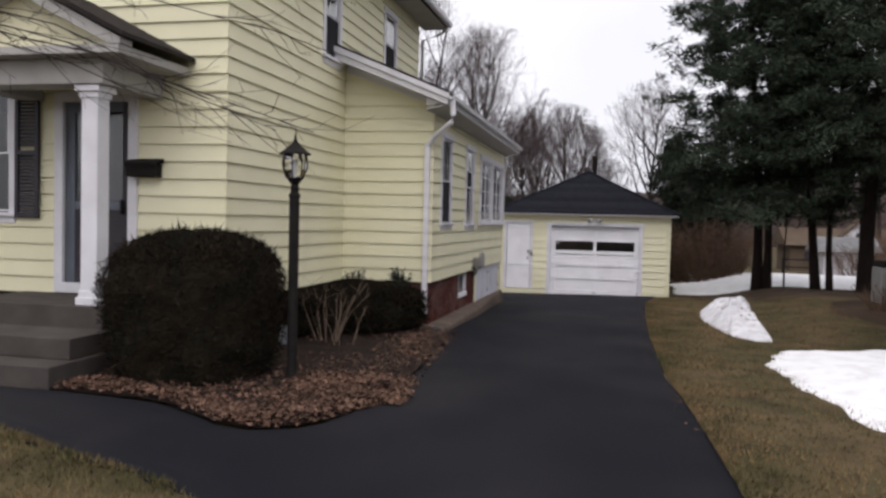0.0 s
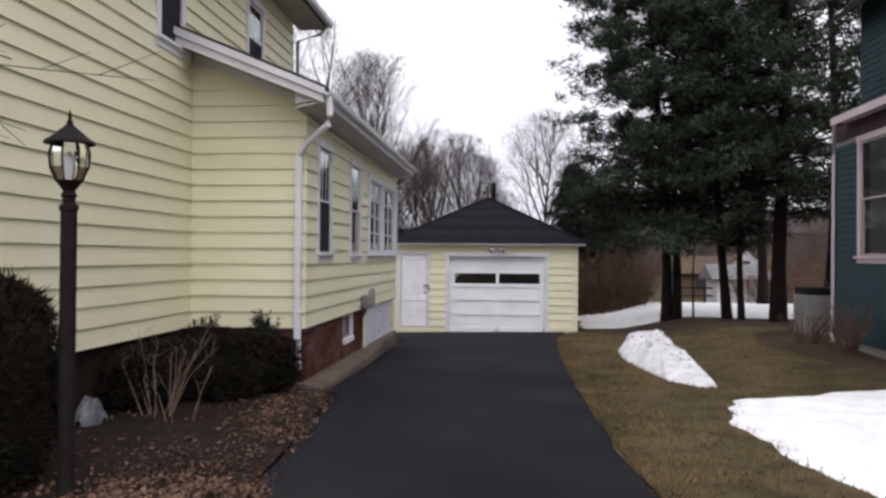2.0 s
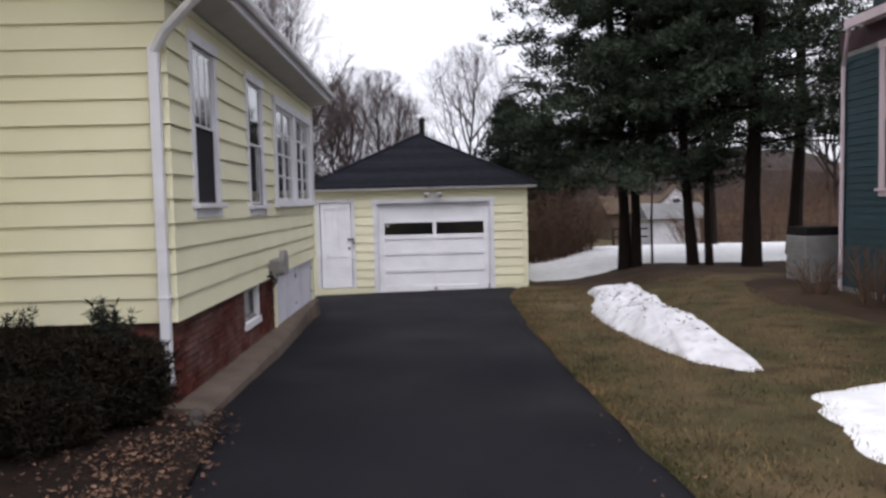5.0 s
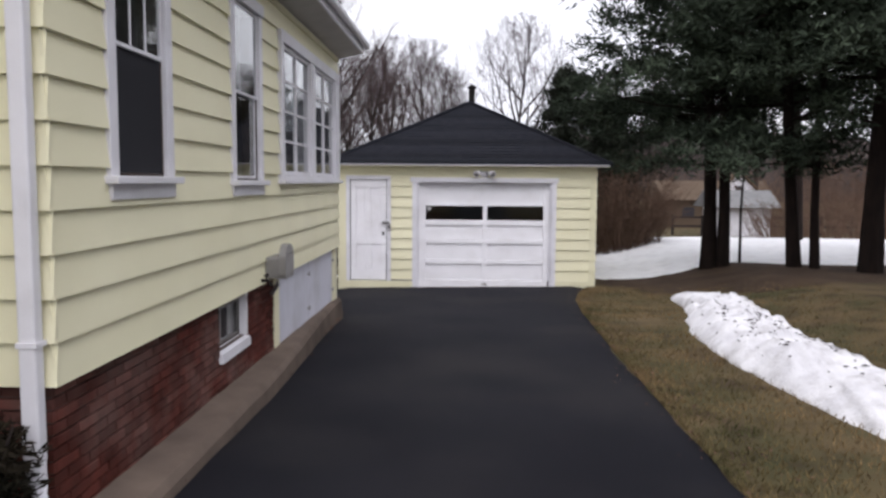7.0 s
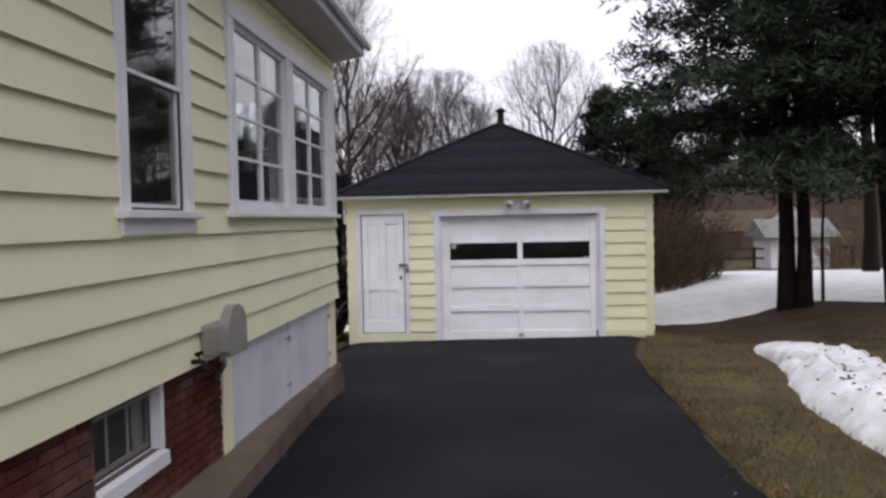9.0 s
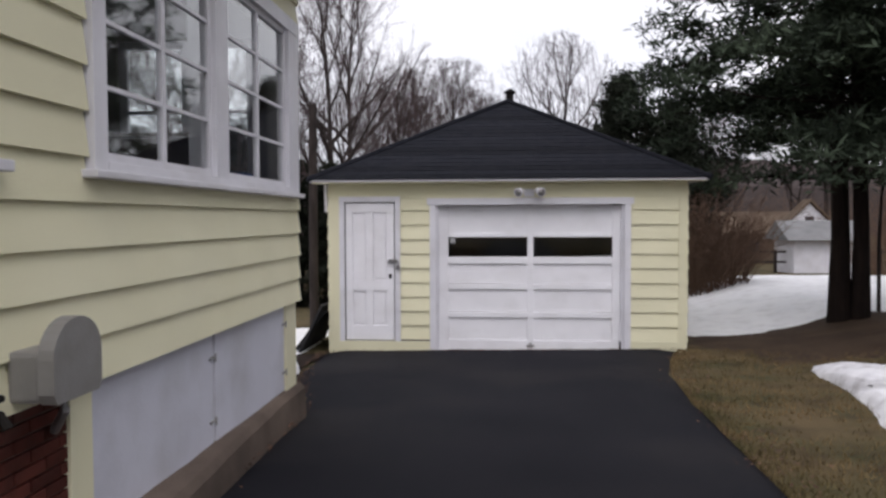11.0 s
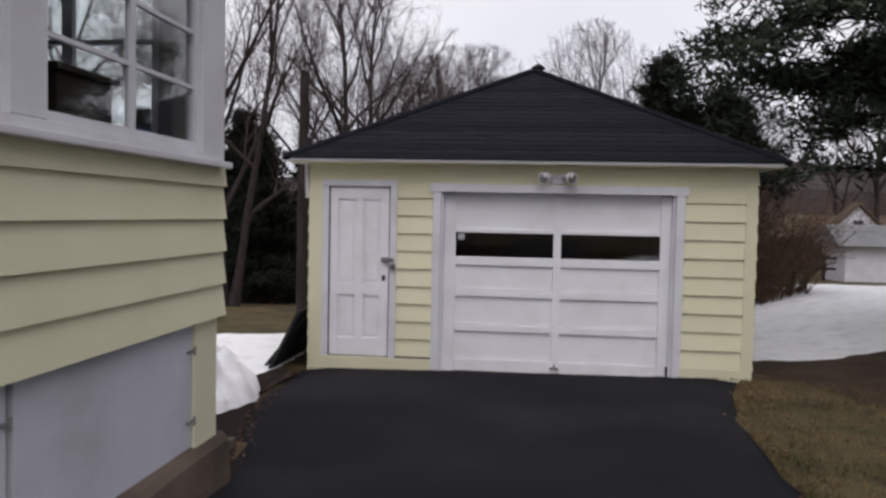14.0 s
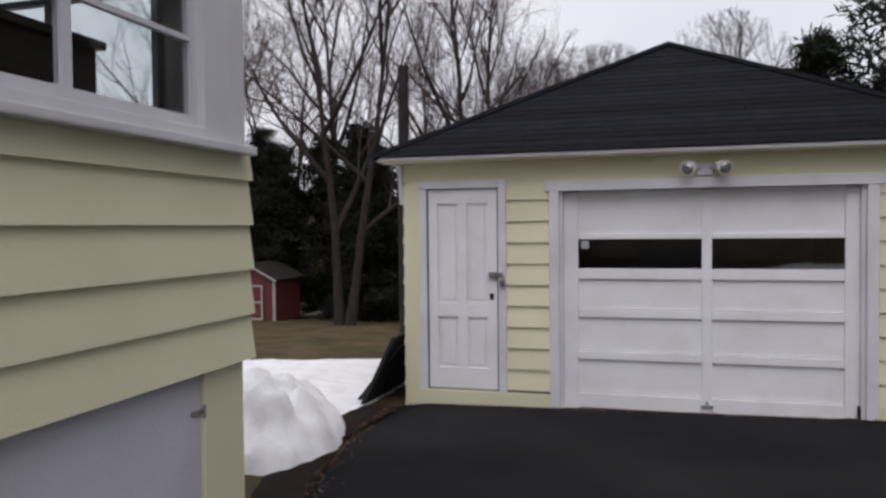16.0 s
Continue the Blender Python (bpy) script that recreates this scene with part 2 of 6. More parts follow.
# ---- mesh tools ----
class Mesh:
    def __init__(self):
        self.v, self.f = [], []

    def add(self, verts, faces):
        o = len(self.v)
        self.v.extend(tuple(p) for p in verts)
        self.f.extend(tuple(i + o for i in face) for face in faces)
        return self

    def box(self, x0, x1, y0, y1, z0, z1, b=0.0):
        if not b:
            return self.add([(x, y, z) for z in (z0, z1) for y in (y0, y1) for x in (x0, x1)],
                            [(0, 2, 3, 1), (4, 5, 7, 6), (0, 1, 5, 4), (2, 6, 7, 3), (0, 4, 6, 2), (1, 3, 7, 5)])
        bm = bmesh.new()
        bmesh.ops.create_cube(bm, size=1)
        for q in bm.verts:
            q.co = Vector(((x0 + x1) / 2 + q.co.x * (x1 - x0), (y0 + y1) / 2 + q.co.y * (y1 - y0), (z0 + z1) / 2 + q.co.z * (z1 - z0)))
        bmesh.ops.bevel(bm, geom=bm.edges[:], offset=b, segments=2, profile=0.6, affect="EDGES")
        bm.verts.index_update()
        self.add([q.co.copy() for q in bm.verts], [[q.index for q in f.verts] for f in bm.faces])
        bm.free()
        return self

    def tube(self, points, radii, n=8, caps=True):
        pts = [Vector(p) for p in points]
        rings = []
        for i, p in enumerate(pts):
            d = (pts[min(i + 1, len(pts) - 1)] - pts[max(i - 1, 0)])
            d = d.normalized() if d.length else Vector((0, 0, 1))
            a = d.cross(Vector((0, 0, 1)) if abs(d.z) < 0.95 else Vector((1, 0, 0))).normalized()
            b = d.cross(a)
            rings.append([p + (a * math.cos(2 * math.pi * k / n) + b * math.sin(2 * math.pi * k / n)) * radii[i] for k in range(n)])
        faces = [(i * n + k, i * n + (k + 1) % n, (i + 1) * n + (k + 1) % n, (i + 1) * n + k) for i in range(len(pts) - 1) for k in range(n)]
        if caps:
            faces += [tuple(range(n))[::-1], tuple((len(pts) - 1) * n + k for k in range(n))]
        return self.add([q for r in rings for q in r], faces)

    def lathe(self, cx, cy, profile, n=16):
        return self.tube([(cx, cy, z) for r, z in profile], [r for r, z in profile], n)

    def prism(self, poly, axis, a, b):
        """A flat outline pushed from a to b along an axis; the outline's pairs are the two other coordinates in order."""
        def put(p, s):
            return {"x": (s, p[0], p[1]), "y": (p[0], s, p[1]), "z": (p[0], p[1], s)}[axis]
        n = len(poly)
        return self.add([put(p, a) for p in poly] + [put(p, b) for p in poly],
                        [tuple(range(n))[::-1], tuple(range(n, 2 * n))] + [(i, (i + 1) % n, n + (i + 1) % n, n + i) for i in range(n)])

    def mesh(self, name, mat):
        me = bpy.data.meshes.new(name)
        me.from_pydata(self.v, [], self.f)
        me.materials.append(mat)
        bm = bmesh.new()
        bm.from_mesh(me)
        if len(bm.faces) < 6000:
            bmesh.ops.recalc_face_normals(bm, faces=bm.faces[:])
        bm.to_mesh(me)
        bm.free()
        return me


def smooth(ob):
    ob.data.polygons.foreach_set("use_smooth", [True] * len(ob.data.polygons))
    return ob


def root(name, at, label, category, group="", kind=""):
    ob = new(name)
    ob.location = at
    return tagged(ob, label, category, group, kind)


def part(name, m, mat, parent, label=""):
    ob = new(name, m.mesh(name, mat) if isinstance(m, Mesh) else m)
    ob.parent = parent
    if parent.data is None:
        ob.matrix_parent_inverse = Matrix.Translation(-parent.location)
    if label:
        ob["label"] = label
    return ob


def single(name, m, mat, label, category, group="", kind=""):
    return tagged(new(name, m.mesh(name, mat)), label, category, group, kind)


def pane(name, m, parent, mat=None):
    ob = part(name, m, mat or GLASS, parent)
    ob.visible_shadow = False
    return ob


# ---- the lie of the land ----
def step_between(a, b, t):
    t = min(1, max(0, (t - a) / (b - a)))
    return t * t * (3 - 2 * t)


def level(x, y):
    if y < 5.8:
        z = 0.52 + 0.01 * (5.8 - max(y, -30))
    elif y < 22.9:
        z = 0.52 - 0.0304 * (y - 5.8)
    else:
        z = -0.05 * step_between(22.9, 26, y)
    if 14 < y:
        z -= 0.09 * min(1, max(0, (1.1 - x) / 5.2)) * step_between(16, 22.5, y)
    if x > 2.2:
        z += 0.36 * step_between(2.2, 4.8, x) * step_between(12, 20, y) * (1 - step_between(32, 46, y))
    if y > 24:
        left = step_between(-1, -7, x)
        z -= left * 0.0875 * min(max(0, y - 24.5), 26) + (1 - left) * 0.028 * min(max(0, y - 30), 45)
    return z


def interp(table, t):
    for (a, va), (b, vb) in zip(table, table[1:]):
        if t <= b:
            return va + (vb - va) * max(0, (t - a)) / (b - a)
    return table[-1][1]


DRIVE_R = [(-8, 0.65), (3, 0.45), (5, 0.36), (8, 0.2), (12, 0.17), (16, 0.24), (17.6, 0.29), (19.5, 0.36), (21, 0.49), (22.2, 0.75), (22.97, 1.02)]
DRIVE_L = [(-8, -2.35), (1.5, -2.4), (5.2, -2.4), (5.9, -2.55), (7.2, -2.65), (8.6, -2.78), (9.9, -2.92), (10.8, -3.16), (11.2, -3.28), (18.5, -3.42), (19.2, -3.58), (20, -3.84), (21.7, -4.2), (22.97, -4.25)]
WALK_LOW = [(-9, 4.4), (-4.92, 3.53), (-4.17, 3.22), (-3.57, 3.01), (-3.0, 2.78), (-2.7, 2.55), (-2.4, 1.7)]
WALK_HIGH = [(-9, 4.75), (-5.4, 4.8), (-4.3, 4.72), (-3.42, 4.21), (-3.13, 4.13), (-2.8, 4.35), (-2.4, 5.2)]


def wobble(x, y, s=1.0, a=1.0):
    return a * noise.noise(Vector((x * s, y * s, 3.7)))


def on_asphalt(x, y):
    if -8 < y < 23 and interp(DRIVE_L, y) < x < interp(DRIVE_R, y):
        return True
    return -9 < x <= -2.4 and interp(WALK_LOW, x) < y < interp(WALK_HIGH, x)


def axis_steps(spans):
    out = []
    for a, b, s in spans:
        k = max(1, int(round((b - a) / s)))
        out += [a + (b - a) * i / k for i in range(k)]
    return out + [spans[-1][1]]


def build_ground():
    xs = axis_steps([(-900, -60, 120), (-60, -14, 4), (-14, 12, 0.28), (12, 60, 4), (60, 900, 120)])
    ys = axis_steps([(-300, -14, 40), (-14, -3, 1), (-3, 27, 0.28), (27, 60, 1.5), (60, 110, 8), (110, 1500, 150)])
    m = Mesh()
    n = len(xs)
    for y in ys:
        for x in xs:
            z = level(x, y) - 0.02 + wobble(x, y, 1.3, 0.018)
            if on_asphalt(x, y):
                z -= 0.06
            if -12 < x < -3.6 and 7.2 < y < 18.3:
                z -= 0.05
            m.v.append((x, y, z))
    m.f = [(j * n + i, j * n + i + 1, (j + 1) * n + i + 1, (j + 1) * n + i) for j in range(len(ys) - 1) for i in range(n - 1)]
    smooth(single("ground", m, LAWN, "dormant brown lawn ground reaching into the distance", "ground", kind="structure"))


def build_driveway():
    m = Mesh()
    ys = axis_steps([(-8, 3, 0.4), (3, 22.97, 0.16)])
    k = 14
    for y in ys:
        a, b = interp(DRIVE_L, y), interp(DRIVE_R, y)
        a += wobble(2, y, 2.5, 0.035) if y > 5.4 else 0
        b += wobble(9, y, 2.2, 0.045)
        for i in range(k + 1):
            x = a + (b - a) * i / k
            drop = 0.05 if i == k or (i == 0 and not 1.6 < y < 5.3) else 0
            m.v.append((x, y, level(x, y) + 0.006 - drop + wobble(x, y, 0.8, 0.006)))
    w = k + 1
    m.f = [(j * w + i, j * w + i + 1, (j + 1) * w + i + 1, (j + 1) * w + i) for j in range(len(ys) - 1) for i in range(k)]
    o = len(m.v)
    xs = axis_steps([(-9, -5, 0.4), (-5, -2.4, 0.13)])
    for x in xs:
        a, b = interp(WALK_LOW, x) + wobble(x, 1, 2.5, 0.04), interp(WALK_HIGH, x) + wobble(x, 5, 2.5, 0.04)
        for i in range(9):
            y = a + (b - a) * i / 8
            m.v.append((x, y, level(x, y) + 0.006 + wobble(x, y, 0.8, 0.006) - (0.05 if i in (0, 8) and x < -2.6 else 0)))
    m.f += [(o + j * 9 + i, o + (j + 1) * 9 + i, o + (j + 1) * 9 + i + 1, o + j * 9 + i + 1) for j in range(len(xs) - 1) for i in range(8)]
    smooth(single("driveway", m, ASPHALT, "black sealed asphalt driveway with a front walk branching off", "driveway", kind="structure"))


build_ground()
build_driveway()


def scatter_grass():
    """Short dormant blades beside the asphalt."""
    r = random.Random(5)
    m = Mesh()
    def blade(x, y, h):
        z = level(x, y) - 0.02
        a = r.uniform(0, 6.28)
        dx, dy = math.cos(a) * 0.006, math.sin(a) * 0.006
        lx, ly = r.uniform(-0.7, 0.7) * h, r.uniform(-0.7, 0.7) * h
        m.add([(x - dx, y - dy, z), (x + dx, y + dy, z), (x + lx, y + ly, z + h)], [(0, 1, 2)])
    for _ in range(52000):
        y = 3 + 20 * r.random() ** 1.15
        x = interp(DRIVE_R, y) - 0.03 + 4.2 * r.random() ** 1.9
        if wobble(x, y, 0.9) > -0.35 - r.random() * 0.4:
            blade(x, y, r.uniform(0.018, 0.055))
    for _ in range(9000):
        x = r.uniform(-6.5, -2.35)
        y = interp(WALK_LOW, x) - 1.9 * r.random() ** 1.5 + 0.02
        blade(x, y, r.uniform(0.02, 0.06))
    single("grass", m, GRASS, "short dry olive-brown grass along the driveway", "grass", kind="stuff")


BED_R = [(4.1, -3.0), (4.4, -2.75), (5.2, -2.38), (5.9, -2.52), (7.2, -2.62), (8.6, -2.75), (9.9, -2.9), (10.9, -3.12), (11.0, -3.2)]


def build_bed():
    """The planting bed between the front walk, the house and the driveway."""
    m = Mesh()
    nx, ny = 56, 70
    for i in range(nx + 1):
        x = -5.7 + 3.3 * i / nx
        lo = interp(WALK_HIGH, x) - 0.07 + wobble(x, 9, 5, 0.03)
        hi = 10.85
        for (ya, xa), (yb, xb) in zip(BED_R[2:], BED_R[3:]):
            if xb <= x <= xa:
                hi = ya + (yb - ya) * (xa - x) / (xa - xb)
        hi = max(lo, hi + 0.12 + wobble(x, 5, 5, 0.05))
        for j in range(ny + 1):
            y = lo + (hi - lo) * (j / ny)
            rim = min(1, min(y - lo, hi - y, (interp(BED_R, y) - x) * 1.5 + 0.02) / 0.22)
            m.v.append((x, y, level(x, y) + 0.003 + (0.034 + wobble(x, y, 2, 0.02)) * max(0, rim)))
    m.f = [(i * (ny + 1) + j, (i + 1) * (ny + 1) + j, (i + 1) * (ny + 1) + j + 1, i * (ny + 1) + j + 1) for i in range(nx) for j in range(ny)]
    smooth(single("planting_bed", m, SOIL, "dark soil planting bed beside the house", "planting bed", kind="structure"))
    r = random.Random(8)
    lv = Mesh()
    count = 0
    while count < 14000:
        x, y = r.uniform(-5.4, -2.2), r.uniform(4.0, 10.8)
        edge = interp(BED_R, y) - x
        d = 0.62 + 0.75 * wobble(x, y, 1.8) if y < 6.2 else 0.15 + 0.26 * wobble(x, y, 1.5)
        if x < -3.5:
            d *= 0.3
        d *= 1 - 0.5 * step_between(0.25, 1.3, edge)
        if y < 6.2 and min(edge, y - interp(WALK_HIGH, x)) < 0.3:
            d += 0.35
        if y < interp(WALK_HIGH, x) - 0.17 * r.random() or edge < -0.24 * r.random() or r.random() > d:
            continue
        count += 1
        s = (r.uniform(0.01, 0.024) if r.random() < 0.75 else r.uniform(0.024, 0.042)) * (1 if y < 6.2 else 0.8)
        z = level(x, y) + 0.012 + 0.025 * min(1, max(0, edge) / 0.2) + r.random() ** 2 * 0.05
        a, t, u = r.uniform(0, 6.28), r.uniform(-0.6, 0.6), r.uniform(-0.5, 0.5)
        e = Euler((t, u, a)).to_matrix()
        c = s * r.uniform(0.2, 0.6)
        pts = [(-s, 0, c), (-0.2 * s, -0.55 * s, 0), (s, 0, c), (-0.2 * s, 0.55 * s, 0)]
        lv.add([e @ Vector(p) + Vector((x, y, z)) for p in pts], [(0, 1, 3), (1, 2, 3)])
    single("fallen_leaves", lv, LEAF, "dry brown fallen oak leaves covering the bed", "fallen leaves", kind="stuff")


build_bed()
scatter_grass()


def edge_litter(n, seed):
    """Broken leaves and needles caught along the asphalt's edges and at the garage's foot."""
    r = random.Random(seed)
    m = Mesh()
    for _ in range(n):
        k = r.random()
        if k < 0.4:
            y = r.uniform(10.9, 22.8)
            x = interp(DRIVE_L, y) + abs(r.gauss(0, 0.07))
        elif k < 0.8:
            y = r.uniform(4.5, 22.6)
            x = interp(DRIVE_R, y) + r.gauss(0.12, 0.16)
        else:
            x, y = r.uniform(-4.2, 1.0), 22.93 - abs(r.gauss(0, 0.07))
        s, a = r.uniform(0.006, 0.024), r.uniform(0, 6.28)
        e = Euler((r.uniform(-0.4, 0.4), r.uniform(-0.4, 0.4), a)).to_matrix()
        o = Vector((x, y, level(x, y) + 0.014 + 0.006 * r.random()))
        m.add([e @ Vector(p) + o for p in ((-s, 0, 0.3 * s), (-0.2 * s, -0.5 * s, 0), (s, 0, 0.3 * s), (-0.2 * s, 0.5 * s, 0))], [(0, 1, 3), (1, 2, 3)])
    single("leaf_litter", m, LEAF, "broken dry leaves along the driveway's edges", "leaf litter", kind="stuff")


edge_litter(2600, 33)

# ---- walls, clapboards and windows ----
def place(axis, plane, sign):
    """Box limits for a span u0..u1 along a wall, d0..d1 outward from it, z0..z1 up."""
    def limits(u0, u1, d0, d1, z0, z1):
        p, q = sorted((plane + sign * d0, plane + sign * d1))
        return (p, q, u0, u1, z0, z1) if axis == "x" else (u0, u1, p, q, z0, z1)
    return limits


def cut(u0, u1, za, zb, holes):
    spans = [(u0, u1)]
    for a, b, c, d in holes:
        if c < zb - 1e-4 and d > za + 1e-4:
            spans = [s for p, q in spans for s in ((p, min(q, a)), (max(p, b), q)) if s[1] - s[0] > 0.004]
    return spans


def wall(house, axis, plane, sign, u0, u1, z0, z1, holes=(), thick=0.14, mat=None, name="wall"):
    at = place(axis, plane, sign)
    m = Mesh()
    zs = sorted({z0, z1, *[h for q in holes for h in q[2:] if z0 < h < z1]})
    for za, zb in zip(zs, zs[1:]):
        for a, b in cut(u0, u1, za, zb, holes):
            m.box(*at(a, b, -thick, 0, za, zb))
    return part(name, m, mat or PLASTER, house)


def clapboards(wall_ob, axis, plane, sign, u0, u1, z0, z1, pitch, holes=(), limit=None, mat=None, proud=0.03, back=0.004, seed=1):
    r = random.Random(seed)
    k = 0
    while z0 + k * pitch < z1 - 0.01:
        ra, rb = z0 + k * pitch, min(z1, z0 + (k + 1) * pitch)
        k += 1
        zs = sorted({ra, rb, *[h for q in holes for h in q[2:] if ra < h < rb]})
        made = []
        sag = r.uniform(-0.002, 0.002)
        for za, zb in zip(zs, zs[1:]):
            lo, hi = (u0, u1) if limit is None else limit((za + zb) / 2)
            for a, b in cut(lo, hi, za, zb, holes):
                oa, ob = [proud + (back - proud) * (z - ra) / pitch + sag for z in (za, zb)]
                pts = [(0.001, za), (oa, za), (ob, zb), (0.001, zb)]
                if axis == "x":
                    v = [(plane + sign * d, u, z) for u in (a, b) for d, z in pts]
                else:
                    v = [(u, plane + sign * d, z) for u in (a, b) for d, z in pts]
                for g in made:
                    if g[0] < b and g[1] > a and g[2] < za + 1e-6:
                        break
                else:
                    g = [a, b, za, Mesh()]
                    made.append(g)
                g[3].add(v, [(3, 2, 1, 0), (4, 5, 6, 7), (0, 1, 5, 4), (1, 2, 6, 5), (2, 3, 7, 6), (3, 0, 4, 7)])
        for g in made:
            part("siding_board", g[3], mat or SIDING, wall_ob)


def window(house, axis, plane, sign, u0, u1, z0, z1, casing=0.1, cap=True, apron=0.13, bars=None, cols=(1, 1), rows=(1, 1), trim=None, sill=True, curtain=None, name="window", meet=0.5, screen=False):
    """A double-hung window in the opening u0..u1, z0..z1: casing, sill, two sashes with glazing bars, panes."""
    at = place(axis, plane, sign)
    trim = trim or WHITE
    c = Mesh()
    sides = [Mesh().box(*at(u0 - casing, u0, 0, 0.034, z0 - 0.02, z1), 0.004), Mesh().box(*at(u1, u1 + casing, 0, 0.034, z0 - 0.02, z1), 0.004)]
    if cap:
        c.box(*at(u0 - casing - 0.01, u1 + casing + 0.01, 0, 0.05, z1, z1 + casing), 0.004)
    else:
        c = sides.pop()
    ob = part(name, c, trim, house)
    for side in sides:
        part("casing", side, trim, ob)
    part("jamb", Mesh().box(*at(u0, u0 + 0.015, -0.14, 0, z0, z1)).box(*at(u1 - 0.015, u1, -0.14, 0, z0, z1)).box(*at(u0, u1, -0.14, 0, z1 - 0.015, z1)).box(*at(u0, u1, -0.14, 0, z0, z0 + 0.015)), DARKWOOD, ob)
    if sill:
        part("sill", Mesh().box(*at(u0 - casing - 0.03, u1 + casing + 0.03, -0.02, 0.085, z0 - 0.045, z0 - 0.001), 0.006).box(*at(u0 - casing, u1 + casing, 0, 0.04, z0 - apron, z0 - 0.046), 0.004), trim, ob)
    zm = z0 + (z1 - z0) * meet
    for k, (a, b, d) in enumerate(((z0 + 0.015, zm + 0.015, -0.03), (zm - 0.015, z1 - 0.015, -0.008))):
        s, e = 0.021, 0.02
        ua, ub = u0 + 0.015, u1 - 0.015
        m = Mesh()
        m.box(*at(ua, ua + s, d, d + e, a, b)).box(*at(ub - s, ub, d, d + e, a, b)).box(*at(ua + s, ub - s, d, d + e, a, a + s)).box(*at(ua + s, ub - s, d, d + e, b - s, b))
        for i in range(1, cols[k]):
            u = ua + s + (ub - ua - 2 * s) * i / cols[k]
            m.box(*at(u - 0.01, u + 0.01, d + 0.005, d + e - 0.005, a + s, b - s))
        for i in range(1, rows[k]):
            z = a + s + (b - a - 2 * s) * i / rows[k]
            m.box(*at(ua + s, ub - s, d + 0.006, d + e - 0.006, z - 0.01, z + 0.01))
        part("sash", m, bars or trim, ob)
        pane("pane", Mesh().box(*at(ua + s, ub - s, d + 0.009, d + 0.013, a + s, b - s)), ob)
    if screen:
        part("insect_screen", Mesh().box(*at(u0 + 0.017, u1 - 0.017, -0.007, -0.004, z0 + 0.017, zm - 0.016)), SCREEN, ob)
    if curtain:
        m = Mesh()
        n = 40
        for i in range(n + 1):
            u = u0 + (u1 - u0) * i / n
            d = -0.2 + 0.02 * math.sin(i * 1.7)
            p = (plane + sign * d, u) if axis == "x" else (u, plane + sign * d)
            m.v += [(*p, curtain[0]), (*p, curtain[1])]
        m.f = [(2 * i, 2 * i + 2, 2 * i + 3, 2 * i + 1) for i in range(n)]
        part("curtain", m, CURTAIN, ob)
    return ob


# ---- the yellow house ----
PITCH, BOTTOM = 0.204, 1.16
SIDE, FRONT, BACK = -4.9, 6.83, 15.3
WING, WFRONT, WBACK = -3.395, 10.755, 18.51
house = root("house", (-8.4, 11, 0.4), "pale yellow clapboard two-storey house with a lower side wing", "house")

# main block
holes = [(9.8, 10.38, 4.66, 5.95), (12.82, 13.5, 5.0, 6.1)]
w = wall(house, "x", SIDE, 1, FRONT, BACK, BOTTOM, 6.5, holes)
clapboards(w, "x", SIDE, 1, FRONT - 0.02, BACK, BOTTOM, 6.5, PITCH, [(a - 0.1, b + 0.1, c - 0.13, d + 0.1) for a, b, c, d in holes] + [(WFRONT - 0.002, BACK + 1, 0, 4.55)], seed=2)
for a, b, c, d in holes:
    window(house, "x", SIDE, 1, a, b, c, d, curtain=(d - 0.62, d), screen=True)
fholes = [(-7.05, -6.15, 1.3, 3.5), (-8.95, -7.84, 2.14, 3.62)]
w = wall(house, "y", FRONT, -1, -12.0, SIDE, BOTTOM, 6.5, fholes)
clapboards(w, "y", FRONT, -1, -12.0, SIDE + 0.026, BOTTOM, 6.5, PITCH, [(-7.17, -6.03, 1.0, 3.62), (-9.03, -7.74, 2.01, 3.72)], seed=3)
window(house, "y", FRONT, -1, -8.95, -7.84, 2.14, 3.62, casing=0.09)
wall(house, "y", BACK, 1, -12.0, SIDE, BOTTOM, 6.5, mat=SIDING)
wall(house, "x", -12.0, -1, FRONT, BACK, BOTTOM, 6.5, mat=SIDING)
part("upper_floor", Mesh().box(-11.86, SIDE - 0.14, FRONT + 0.14, BACK - 0.14, 4.0, 4.15), PLASTER, house)
part("foundation", Mesh().box(-11.95, SIDE - 0.07, FRONT + 0.06, BACK, 0.1, BOTTOM - 0.002), SHADEDBRICK, house)

# main roof, its eave along the side wall
rp = [(-8.45, 9.0), (-4.36, 6.62), (-4.36, 6.5), (-8.45, 8.86), (-12.5, 6.5), (-12.5, 6.62)]
roof = part("roof", Mesh().prism(rp, "y", 6.35, 15.75), ROOFDARK, house)
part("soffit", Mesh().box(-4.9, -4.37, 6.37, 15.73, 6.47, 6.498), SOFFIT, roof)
part("gable", Mesh().prism([(-11.95, 6.5), (-4.95, 6.5), (-8.45, 8.55)], "y", FRONT + 0.01, FRONT + 0.1), SIDING, house)
part("gable", Mesh().prism([(-11.95, 6.5), (-4.95, 6.5), (-8.45, 8.55)], "y", BACK - 0.1, BACK - 0.01), SIDING, house)


